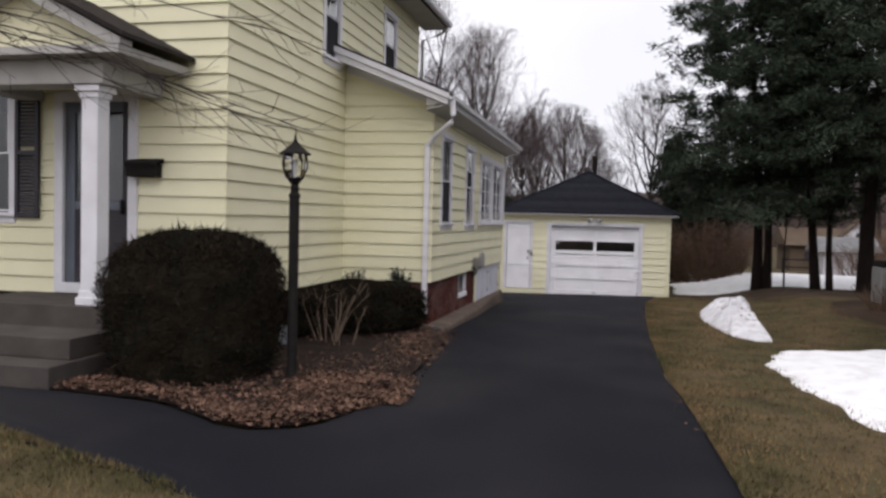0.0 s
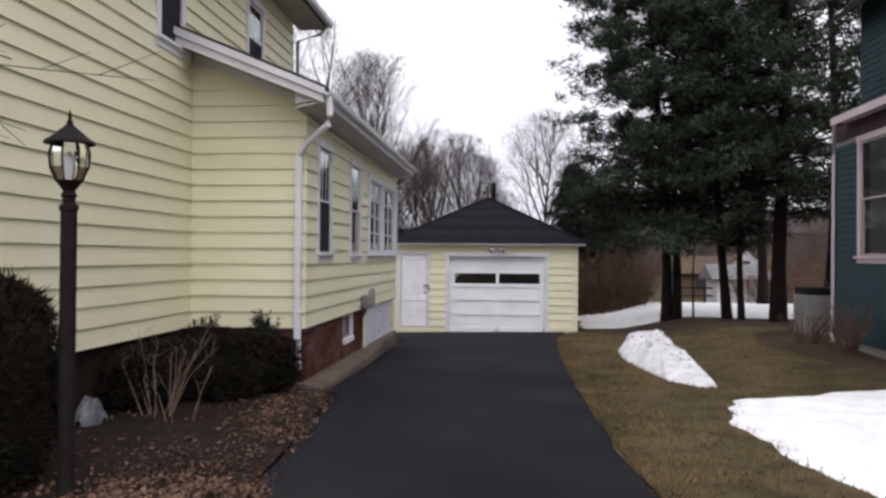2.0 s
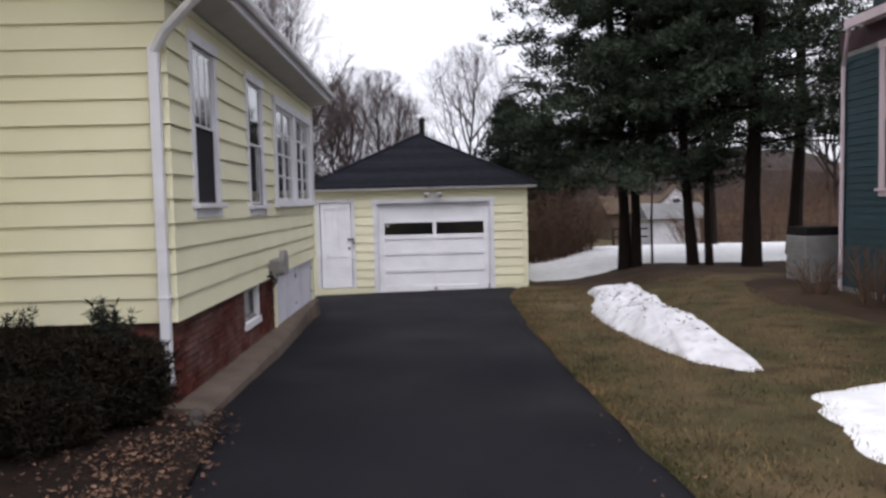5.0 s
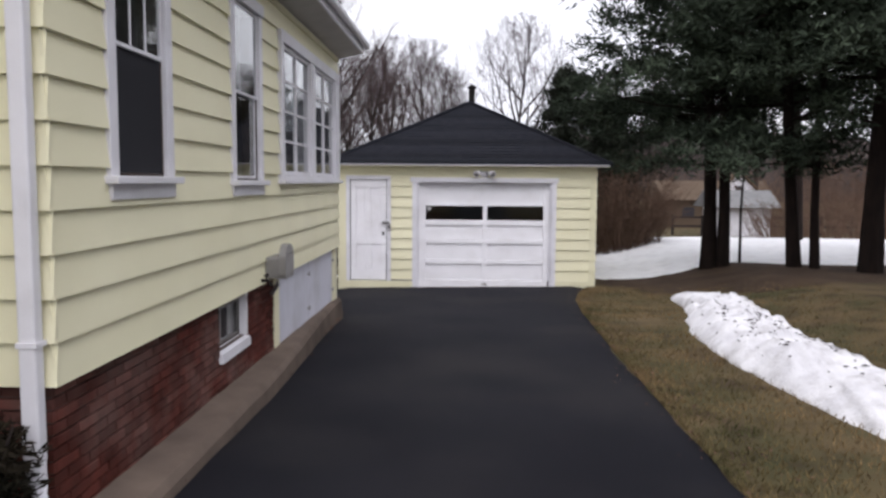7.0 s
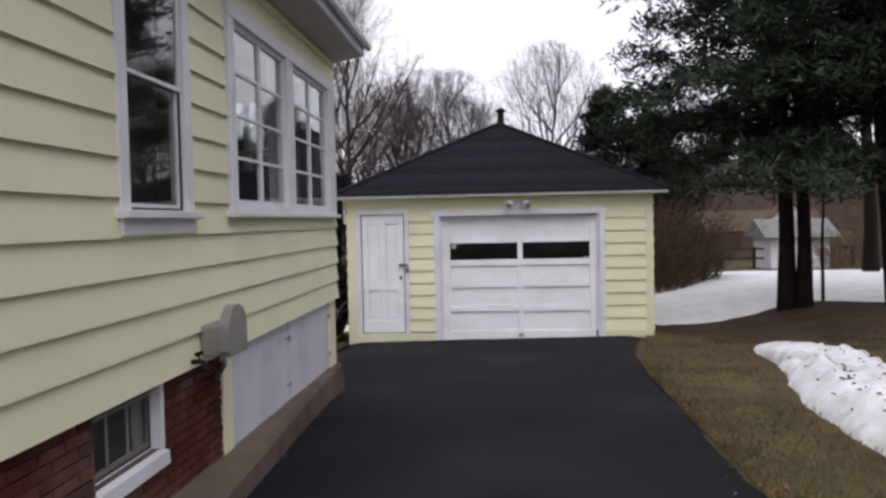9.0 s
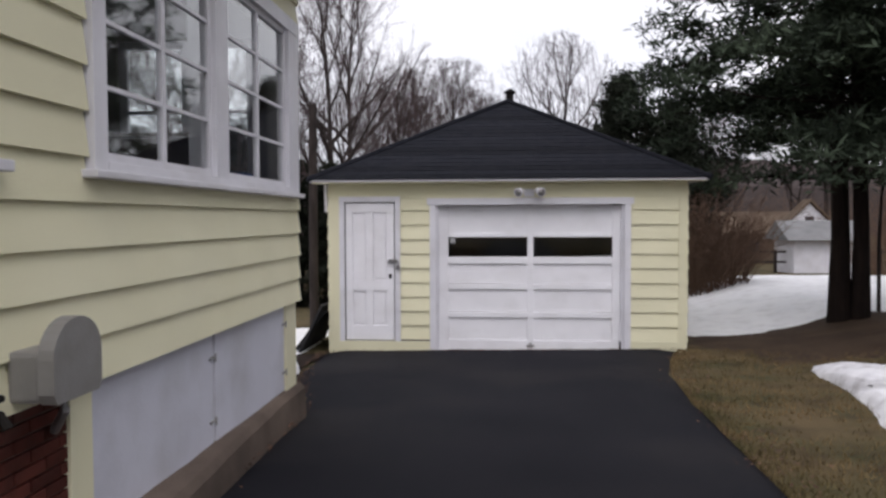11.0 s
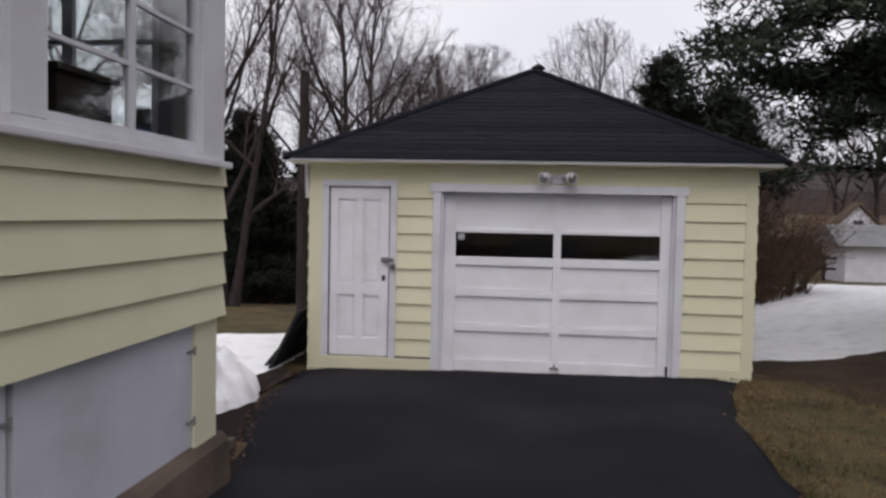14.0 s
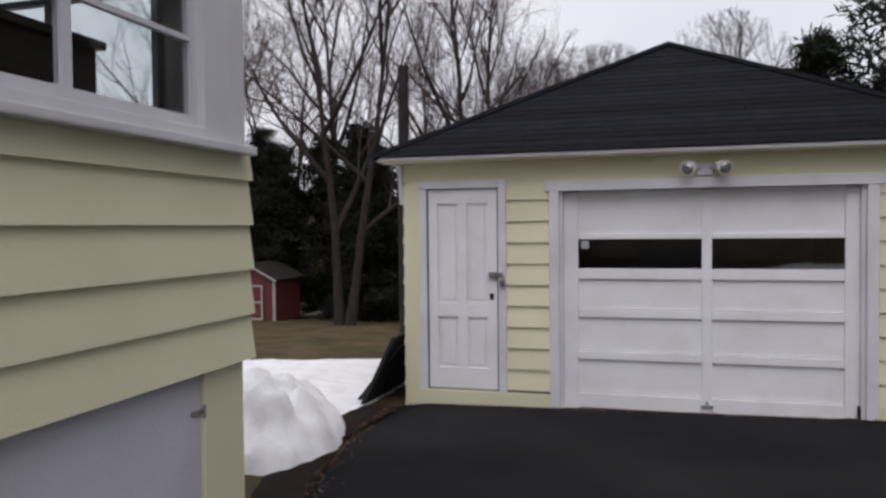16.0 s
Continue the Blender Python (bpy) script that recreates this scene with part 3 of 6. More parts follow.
def gutter(x, y0, y1, z, parent, k=1.0):
    """A half-round trough hung at the eave."""
    pts = [(x, z), (x + 0.02, z - 0.08), (x + 0.07, z - 0.1), (x + 0.115, z - 0.07), (x + 0.13, z + 0.005), (x + 0.115, z + 0.005), (x + 0.1, z - 0.06), (x + 0.065, z - 0.085), (x + 0.03, z - 0.07), (x + 0.012, z)]
    pts = [(x + (a - x) * k, z + (b - z) * k) for a, b in pts]
    m = Mesh()
    n = len(pts)
    for y in (y0, y1):
        m.v += [(p[0], y, p[1]) for p in pts]
    m.f = [(i, (i + 1) % n, n + (i + 1) % n, n + i) for i in range(n)] + [tuple(range(n)), tuple(range(n, 2 * n))[::-1]]
    return part("gutter", m, WHITE, parent)


gutter(-4.36, 6.35, 15.78, 6.61, house)
part("downspout", Mesh().tube([(-4.3, 15.6, 6.52), (-4.42, 15.55, 6.35), (-4.82, 15.37, 6.15), (-4.82, 15.37, 4.9)], [0.035] * 4, 8), GREYMETAL, house)

# the wing under its shed roof
W1, W2 = (11.42, 12.10, 2.14, 3.58), (13.53, 14.25, 2.12, 3.58)
W3 = (15.12, 18.12, 2.17, 3.5)
BW = (13.2, 13.93, 0.77, 1.115)
w = wall(house, "x", WING, 1, WFRONT, WBACK, BOTTOM, 3.9, [W1, W2, W3])
shells = [(a - 0.1, b + 0.1, c - 0.13, d + 0.1) for a, b, c, d in (W1, W2)] + [(14.99, 18.6, 2.11, 3.62)]
clapboards(w, "x", WING, 1, WFRONT - 0.02, WBACK + 0.02, BOTTOM, 3.88, PITCH, shells, seed=4)
window(house, "x", WING, 1, *W1, cols=(1, 3), screen=True)
window(house, "x", WING, 1, *W2, curtain=None)


def edge(z):
    return -4.9, min(WING + 0.026, max(-4.89, -4.85 + (4.74 - z) / 0.39))


w = part("wall", Mesh().prism([(-4.88, BOTTOM), (WING, BOTTOM), (WING, 4.14), (-4.88, 4.72)], "y", WFRONT + 0.001, WFRONT + 0.14), PLASTER, house)
clapboards(w, "y", WFRONT, -1, -4.9, WING, BOTTOM, 4.72, PITCH, limit=edge, seed=5)
part("roof", Mesh().prism([(-4.89, 4.935), (-3.02, 4.16), (-3.02, 4.06), (-4.89, 4.84)], "y", 10.24, 18.66), ROOFDARK, house)
part("rake_board", Mesh().prism([(-4.9, 4.837), (-3.04, 4.065), (-3.04, 3.95), (-4.9, 4.69)], "y", 10.235, 10.275), WHITE, house)
part("rake_moulding", Mesh().prism([(-4.9, 4.9), (-3.02, 4.12), (-3.02, 4.04), (-4.9, 4.8)], "y", 10.2, 10.234), WHITE, house)
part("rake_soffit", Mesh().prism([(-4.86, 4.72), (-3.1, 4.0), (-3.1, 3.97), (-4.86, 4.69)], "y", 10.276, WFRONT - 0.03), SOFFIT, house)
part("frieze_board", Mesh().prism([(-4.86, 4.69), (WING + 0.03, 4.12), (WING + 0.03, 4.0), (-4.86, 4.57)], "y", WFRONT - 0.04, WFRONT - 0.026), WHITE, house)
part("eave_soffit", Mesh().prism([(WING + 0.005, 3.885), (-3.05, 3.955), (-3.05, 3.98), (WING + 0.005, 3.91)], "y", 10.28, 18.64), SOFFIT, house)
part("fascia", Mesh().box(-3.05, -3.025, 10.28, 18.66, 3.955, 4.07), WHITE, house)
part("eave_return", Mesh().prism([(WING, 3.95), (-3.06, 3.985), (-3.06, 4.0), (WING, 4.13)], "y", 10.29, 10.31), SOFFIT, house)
gutter(-3.02, 10.2, 18.7, 4.085, house, 0.62)
sp = [(-2.975, 10.3, 4.03), (-2.965, 10.3, 3.8), (-3.0, 10.36, 3.7), (-3.33, 10.6, 3.5), (-3.45, 10.675, 3.36)]
spout = part("downspout", Mesh().tube(sp, [0.042] * 5, 8).box(-3.495, -3.412, 10.64, 10.71, 0.82, 3.4, 0.012).tube([(-3.452, 10.675, 0.84), (-3.44, 10.66, 0.72), (-3.42, 10.63, 0.66)], [0.045, 0.045, 0.043], 8), WHITE, house, "white painted downspout with a bent foot")
for z in (1.36,):
    part("strap", Mesh().box(-3.502, -3.405, 10.634, 10.725, z, z + 0.025), WHITE, spout)

# the sunroom's casement band
at = place("x", WING, 1)
band = part("window", Mesh().box(*at(15.0, 18.43, 0, 0.055, 3.5, 3.62), 0.004), WHITE, house)
for a, b, z in ((15.0, 15.12, 2.125), (16.47, 16.69, 2.17), (18.12, 18.43, 2.125)):
    part("casing", Mesh().box(*at(a, b, 0, 0.05, z, 3.499), 0.004), WHITE, band)
part("apron", Mesh().box(*at(15.121, 18.119, 0, 0.05, 2.125, 2.169), 0.004), WHITE, band)
part("mullion", Mesh().box(*at(16.47, 16.69, -0.14, -0.001, 2.17, 3.5)), WHITE, band)
part("sill", Mesh().box(*at(14.95, 18.47, 0, 0.09, 2.085, 2.124), 0.008), WHITE, band)
for a, b in ((15.12, 16.47), (16.69, 18.12)):
    s, d, e = 0.04, -0.024, 0.04
    m = Mesh()
    m.box(*at(a, a + s, d, d + e, 2.172, 3.498)).box(*at(b - s, b, d, d + e, 2.172, 3.498)).box(*at(a + s, b - s, d, d + e, 2.172, 2.215)).box(*at(a + s, b - s, d, d + e, 3.498 - s, 3.498))
    mid = (a + b) / 2
    m.box(*at(mid - 0.022, mid + 0.022, d + 0.002, d + e - 0.002, 2.214, 3.459))
    for i in range(1, 4):
        z = 2.215 + 1.24 * i / 4
        m.box(*at(a + s, mid - 0.022, d + 0.006, d + e - 0.006, z - 0.011, z + 0.011)).box(*at(mid + 0.022, b - s, d + 0.006, d + e - 0.006, z - 0.011, z + 0.011))
    sash = part("casement_sash", m, WHITE, band)
    for p, q in ((a + s, mid - 0.022), (mid + 0.022, b - s)):
        for i in range(4):
            z = 2.215 + 1.24 * i / 4
            pane("pane", Mesh().box(*at(p, q, d + 0.016, d + 0.021, z + 0.01, z + 0.3)), sash)

# rear and inner walls of the wing, with the sunroom's rear windows
rear = (-5.0, -3.75, 2.2, 3.5)
wall(house, "y", WBACK, 1, -7.3, WING - 0.14, BOTTOM, 4.3, [rear])
at = place("y", WBACK, 1)
m = Mesh()
for u in (-5.0, -4.42, -3.82):
    m.box(*at(u, u + 0.07, -0.09, -0.04, 2.2, 3.5))
for z in (2.2, 2.85, 3.43):
    m.box(*at(-4.93, -3.82, -0.085, -0.045, z, z + (0.07 if z != 2.85 else 0.03)))
rearw = part("rear_window", m, WHITE, house)
for a, b in ((-4.93, -4.42), (-4.35, -3.82)):
    pane("pane", Mesh().box(*at(a, b, -0.068, -0.063, 2.27, 3.43)), rearw)
wall(house, "x", -7.3, -1, BACK, WBACK, BOTTOM, 4.3)
part("partition", Mesh().box(-4.75, WING - 0.14, 14.7, 14.82, BOTTOM, 3.9).box(-7.3, -4.9, BACK + 0.001, BACK + 0.1, BOTTOM, 4.3), PLASTER, house)
part("ceiling", Mesh().box(-7.3, WING - 0.14, 14.82, WBACK - 0.14, 3.9, 3.96).box(-4.75, WING - 0.14, WFRONT + 0.14, 14.7, 3.9, 3.96), PLASTER, house)
part("room_floor", Mesh().box(-4.75, WING - 0.14, WFRONT + 0.14, 14.7, 1.3, 1.36).box(-7.3, WING - 0.14, 14.82, WBACK - 0.14, 1.3, 1.36), DARKWOOD, house)
part("roof", Mesh().box(-7.5, -4.9, BACK, 18.9, 4.3, 4.4), ROOFDARK, house)

# basement: brick, a small window, painted panels between yellow posts
part("foundation", Mesh().box(-7.2, WING - 0.16, WFRONT + 0.16, WBACK - 0.1, 0.0, BOTTOM - 0.002), MORTAR, house)
bwall = wall(house, "x", WING - 0.045, 1, WFRONT + 0.05, 14.86, 0.2, BOTTOM - 0.002, [BW], 0.11, MORTAR, "brick_wall")
fwall = wall(house, "y", WFRONT + 0.045, -1, -4.9, WING - 0.046, 0.2, BOTTOM - 0.002, (), 0.1, MORTAR, "brick_wall")
bwin = window(house, "x", WING - 0.09, 1, *BW, casing=0.012, cap=False, bars=GREYMETAL, cols=(3, 1), sill=False, meet=0.99, name="basement_window")
part("jamb_board", Mesh().box(WING - 0.085, WING - 0.02, BW[1] - 0.035, BW[1] + 0.012, BW[2], BW[3] + 0.02, 0.003), WHITE, bwin)
part("sill", Mesh().prism([(WING - 0.1, BW[2] + 0.005), (WING + 0.0, BW[2] - 0.02), (WING + 0.005, BW[2] - 0.095), (WING - 0.1, BW[2] - 0.095)], "y", BW[0] - 0.02, BW[1] + 0.02), WHITE, bwin)
for u in (14.86, 16.52, 18.17):
    part("panel_post", Mesh().box(WING - 0.12, WING - (0.078 if u == 16.52 else 0.012), u, u + (0.18 if u < 15 else 0.09 if u < 18 else 0.31), 0.38, BOTTOM - 0.003, 0.004), SIDING, house)
part("panel_backing", Mesh().box(WING - 0.15, WING - 0.1, 14.9, 18.4, 0.3, BOTTOM - 0.003), MORTAR, house)
for a, b in ((15.045, 16.545), (16.59, 18.165)):
    pn = part("basement_panel", Mesh().box(WING - 0.075, WING - 0.03, a, b, 0.41, BOTTOM - 0.004, 0.004), PANELPAINT, house, "pale grey painted plywood panel")
    for z in (0.56, 0.98):
        u = b - 0.09
        part("hinge", Mesh().box(WING - 0.03, WING - 0.018, u + 0.02, u + 0.1, z, z + 0.018, 0.003).tube([(WING - 0.014, b + 0.006, z - 0.02), (WING - 0.014, b + 0.006, z + 0.035)], [0.007, 0.007], 8), GREYMETAL, pn)

# concrete kerb at the foot of the wing
m = Mesh()
rows = []
for i in range(34):
    y = 10.62 + (18.56 - 10.62) * i / 33
    t = 0.46 - 0.007 * (y - 11) + wobble(1, y, 3, 0.012)
    g = level(-3.2, y) - 0.05
    xo = -3.12 - 0.22 * step_between(13, 18.5, y) + wobble(7, y, 2, 0.012)
    rows.append([(xo, y, g), (xo - 0.015, y, max(g + 0.06, t - 0.06)), (xo - 0.05, y, t - 0.012), (-3.52, y, t + 0.012), (-3.52, y, g)])
for r5 in rows:
    m.v += r5
m.f = [(i * 5 + k, i * 5 + k + 1, (i + 1) * 5 + k + 1, (i + 1) * 5 + k) for i in range(33) for k in range(4)] + [(0, 1, 2, 3, 4), (165, 166, 167, 168, 169)]
single("concrete_kerb", m, CONCRETE, "stained concrete footing kerb along the brick basement", "kerb", kind="structure")
pad = Mesh().box(-6.5, -3.6, 18.66, 19.3, 0.0, 0.135, 0.01)
single("concrete_pad", pad, CONCRETE, "low concrete slab behind the house wing", "slab", kind="structure")
stone = Mesh()
for i in range(3):
    stone.lathe(-3.19 + 0.03 * i, 10.5 - 0.16 * i, [(0.02, 0.3), (0.085, 0.34), (0.075, 0.45 - 0.04 * i), (0.03, 0.49 - 0.05 * i)], 7)
single("edging_stone", stone, STEP, "small pale rubble stones at the kerb's end", "stone")

# grey utility box with a rounded cover and a tap beside it
ub = root("utility_box", (WING, 14.55, 1.2), "grey rounded metal utility box fixed to the yellow siding", "utility box")
part("body", Mesh().box(WING + 0.015, WING + 0.15, 14.4, 14.78, 1.2, 1.4, 0.02), GREYMETAL, ub)
arc = [(14.55 + 0.17 * math.cos(a), 1.37 + 0.15 * math.sin(a)) for a in [math.pi * i / 12 for i in range(13)]]
part("cover", Mesh().prism([(14.7, 1.2), (14.72, 1.24)] + arc + [(14.38, 1.24), (14.4, 1.2)], "x", WING + 0.151, WING + 0.215), GREYMETAL, ub)
part("conduit", Mesh().tube([(WING + 0.06, 14.7, 1.2), (WING + 0.05, 14.72, 1.1), (WING - 0.02, 14.75, 1.0)], [0.02] * 3, 8), STEEL, ub)
tap = root("garden_tap", (WING, 14.25, 1.1), "small dark metal outdoor tap on the siding's lower edge", "tap")
part("pipe", Mesh().tube([(WING, 14.25, 1.2), (WING + 0.09, 14.25, 1.2), (WING + 0.12, 14.25, 1.15)], [0.016, 0.016, 0.02], 8), BLACKMETAL, tap)
part("handle", Mesh().tube([(WING + 0.07, 14.21, 1.25), (WING + 0.07, 14.29, 1.25)], [0.014, 0.014], 8).tube([(WING + 0.07, 14.25, 1.2), (WING + 0.07, 14.25, 1.25)], [0.007, 0.007], 6), BLACKMETAL, tap)

# inside the sunroom
cab = root("cabinet", (-5.0, 17.95, 1.36), "dark brown wooden cabinet inside the sunroom window", "cabinet")
part("body", Mesh().box(-6.2, -3.98, 17.7, 18.25, 1.4, 2.56, 0.01), DARKWOOD, cab)
part("top", Mesh().box(-6.23, -3.95, 17.67, 18.28, 2.561, 2.6, 0.006), DARKWOOD, cab)
part("plinth", Mesh().box(-6.18, -4.0, 17.72, 18.23, 1.36, 1.4), DARKWOOD, cab)
cush = Mesh().box(-3.9, -3.66, 18.0, 18.2, 1.36, 2.3, 0.06)
single("cushion", cush, BLUECLOTH, "folded blue cloth bundle in the sunroom", "cushion")

# ---- front entrance ----
porch = root("porch", (-6.6, 6.2, 0.5), "small gabled entrance porch with white columns", "porch")
part("deck", Mesh().box(-7.6, -5.68, 5.72, FRONT + 0.05, 0.45, 1.17, 0.012), STEP, porch)
steps = root("front_steps", (-6.6, 5.2, 0.5), "worn grey concrete front steps", "steps")
for i, (y0, z1) in enumerate(((4.72, 0.73), (5.06, 0.94))):
    part("step", Mesh().box(-7.5, -5.5 - 0.05 * i, y0, 5.715, 0.45 if i == 0 else 0.731, z1, 0.015), STEP, steps)


def column(x, y):
    c = part("column", Mesh().box(x - 0.1, x + 0.1, y - 0.1, y + 0.1, 1.22, 3.42, 0.012), WHITE, porch)
    part("base", Mesh().box(x - 0.135, x + 0.135, y - 0.135, y + 0.135, 1.171, 1.26, 0.012).box(x - 0.115, x + 0.115, y - 0.115, y + 0.115, 1.255, 1.33, 0.012), WHITE, c)
    part("capital", Mesh().box(x - 0.12, x + 0.12, y - 0.12, y + 0.12, 3.38, 3.45, 0.01).box(x - 0.15, x + 0.15, y - 0.15, y + 0.15, 3.445, 3.515, 0.01), WHITE, c)


column(-5.92, 5.9)
column(-7.4, 5.9)
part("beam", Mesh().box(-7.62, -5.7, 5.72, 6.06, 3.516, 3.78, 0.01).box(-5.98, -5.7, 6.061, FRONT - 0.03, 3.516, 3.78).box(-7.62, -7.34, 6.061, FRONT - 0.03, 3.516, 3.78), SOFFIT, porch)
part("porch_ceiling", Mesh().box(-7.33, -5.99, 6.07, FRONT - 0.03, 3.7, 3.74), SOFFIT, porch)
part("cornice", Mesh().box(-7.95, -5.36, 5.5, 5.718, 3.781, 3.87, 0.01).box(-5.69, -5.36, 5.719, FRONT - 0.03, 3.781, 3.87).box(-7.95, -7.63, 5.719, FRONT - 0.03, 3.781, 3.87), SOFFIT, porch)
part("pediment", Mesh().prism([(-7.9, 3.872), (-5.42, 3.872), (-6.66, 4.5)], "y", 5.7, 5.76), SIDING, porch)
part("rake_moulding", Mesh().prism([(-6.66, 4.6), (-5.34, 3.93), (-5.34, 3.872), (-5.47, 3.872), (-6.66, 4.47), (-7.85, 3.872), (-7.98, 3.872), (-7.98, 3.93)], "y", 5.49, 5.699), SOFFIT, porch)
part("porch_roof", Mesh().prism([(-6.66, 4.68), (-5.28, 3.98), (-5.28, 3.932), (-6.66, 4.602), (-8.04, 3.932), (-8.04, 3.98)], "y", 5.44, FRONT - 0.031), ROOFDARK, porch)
front_door = root("front_door", (-6.6, FRONT, 1.3), "grey-blue storm door in a white frame, closed", "door")
at = place("y", FRONT, -1)
m = Mesh()
m.box(*at(-7.17, -7.05, 0, 0.05, 1.18, 3.62), 0.005).box(*at(-6.15, -6.03, 0, 0.05, 1.18, 3.62), 0.005).box(*at(-7.05, -6.15, 0, 0.05, 3.5, 3.62), 0.005).box(*at(-7.05, -6.15, -0.1, 0.06, 1.18, 1.3), 0.005)
part("door_frame", m, WHITE, front_door)
m = Mesh().box(*at(-7.05, -6.93, -0.07, -0.02, 1.301, 3.5), 0.004).box(*at(-6.93, -6.27, -0.07, -0.02, 3.38, 3.5)).box(*at(-6.93, -6.27, -0.07, -0.02, 2.201, 2.3))
part("storm_door", m, DOORBLUE, front_door)
# kick panel, right stile and inner door share the shutters' near-black colour
part("kick_panel", Mesh().box(*at(-6.93, -6.27, -0.07, -0.02, 1.301, 1.5)).box(*at(-6.93, -6.27, -0.06, -0.03, 1.501, 2.2)), SHUTTER, front_door)
part("side_stile", Mesh().box(*at(-6.27, -6.15, -0.07, -0.02, 1.301, 3.5), 0.004), SHUTTER, front_door)
pane("pane", Mesh().box(*at(-6.93, -6.27, -0.05, -0.044, 2.301, 3.38)), front_door)
part("inner_door", Mesh().box(*at(-7.04, -6.16, -0.14, -0.09, 1.301, 3.49)), SHUTTER, front_door)
part("door_handle", Mesh().box(*at(-6.255, -6.225, 0.0, 0.045, 2.15, 2.32), 0.004), BLACKMETAL, front_door)
mail = root("mailbox", (-5.9, FRONT - 0.1, 2.6), "black metal wall mailbox beside the front door", "mailbox")
part("box", Mesh().box(-6.1, -5.7, FRONT - 0.16, FRONT - 0.03, 2.6, 2.76, 0.01), BLACKMETAL, mail)
part("lid", Mesh().prism([(FRONT - 0.18, 2.75), (FRONT - 0.03, 2.82), (FRONT - 0.03, 2.765), (FRONT - 0.17, 2.765), (FRONT - 0.17, 2.72), (FRONT - 0.18, 2.72)], "x", -6.12, -5.68), BLACKMETAL, mail)


def shutter(x0, x1, z0, z1):
    s = root("shutter", ((x0 + x1) / 2, FRONT, z0), "black louvred window shutter fixed to yellow siding", "shutter", "front window shutters")
    f = Mesh()
    y0, y1 = FRONT - 0.075, FRONT - 0.035
    f.box(x0, x0 + 0.05, y0, y1, z0, z1, 0.004).box(x1 - 0.05, x1, y0, y1, z0, z1, 0.004)
    for z in (z0, (z0 + z1) / 2 - 0.03, z1 - 0.06):
        f.box(x0 + 0.05, x1 - 0.05, y0, y1, z, z + 0.06, 0.003)
    part("shutter_frame", f, SHUTTER, s)
    z = z0 + 0.07
    while z < z1 - 0.1:
        if abs(z - (z0 + z1) / 2) > 0.05:
            part("slat", Mesh().prism([(y0 + 0.008, z), (y0 + 0.014, z), (y1 - 0.004, z + 0.035), (y1 - 0.01, z + 0.035)], "x", x0 + 0.05, x1 - 0.05), SHUTTER, s)
        z += 0.045


shutter(-7.72, -7.38, 2.08, 3.68)
shutter(-9.45, -9.05, 2.08, 3.68)

# ---- lamp post ----
def lamp_post(x, y, z):
    lp = root("lamp_post", (x, y, z), "black lamp post with a glass lantern among leaves", "lamp post")
    part("post", Mesh().lathe(x, y, [(0.075, z - 0.05), (0.075, z + 0.06), (0.055, z + 0.1), (0.05, z + 0.12), (0.05, 2.36), (0.058, 2.37), (0.058, 2.4), (0.04, 2.41), (0.04, 2.46)], 16), BLACKMETAL, lp)
    b = z + 1.96
    head = part("lantern_base", Mesh().lathe(x, y, [(0.03, b), (0.05, b + 0.02), (0.035, b + 0.05), (0.07, b + 0.1), (0.085, b + 0.115)], 12), BLACKMETAL, lp)
    lev = [(b + 0.115, 0.082), (b + 0.2, 0.118), (b + 0.29, 0.125), (b + 0.355, 0.108)]
    for k in range(8):
        a = math.pi * k / 4 + 0.2
        part("lantern_rib", Mesh().tube([(x + r * math.cos(a), y + r * math.sin(a), h) for h, r in lev], [0.007] * 4, 6), BLACKMETAL, head)
    g = Mesh()
    for k in range(8):
        a0, a1 = math.pi * k / 4 + 0.2, math.pi * (k + 1) / 4 + 0.2
        for (h0, r0), (h1, r1) in zip(lev, lev[1:]):
            r0, r1 = r0 - 0.004, r1 - 0.004
            g.add([(x + r0 * math.cos(a0), y + r0 * math.sin(a0), h0), (x + r0 * math.cos(a1), y + r0 * math.sin(a1), h0), (x + r1 * math.cos(a1), y + r1 * math.sin(a1), h1), (x + r1 * math.cos(a0), y + r1 * math.sin(a0), h1)], [(0, 1, 2, 3)])
    pane("lantern_glass", g, lp, LAMPGLASS)
    part("candle", Mesh().lathe(x, y, [(0.022, b + 0.1), (0.022, b + 0.2), (0.03, b + 0.21), (0.028, b + 0.27), (0.008, b + 0.3)], 10), WHITE, lp)
    part("roof_cap", Mesh().lathe(x, y, [(0.155, b + 0.35), (0.15, b + 0.365), (0.1, b + 0.4), (0.07, b + 0.43), (0.035, b + 0.46), (0.025, b + 0.475)], 16), BLACKMETAL, lp)
    part("finial", Mesh().lathe(x, y, [(0.012, b + 0.47), (0.022, b + 0.49), (0.01, b + 0.51), (0.012, b + 0.53), (0.002, b + 0.57)], 10), BLACKMETAL, lp)


lamp_post(-3.57, 5.8, 0.48)

# ---- the garage ----
GX0, GX1, GY, GY1 = -4.146, 1.1, 23.0, 30.2
garage = root("garage", (-1.5, 26.5, 0), "pale yellow one-car garage with a black hipped roof", "garage")
ghole = [(-2.534, 0.204, -0.3, 2.1), (-3.91, -3.15, 0.08, 2.15)]
gw = wall(garage, "y", GY, -1, GX0, GX1, -0.2, 2.45, ghole, 0.12)
for u0, u1 in ((-3.07, -2.63), (0.3, 0.98)):
    clapboards(gw, "y", GY, -1, u0, u1, 0.1, 2.2, 0.2135, proud=0.03, seed=int(50 + u0 * 10))
m = Mesh()
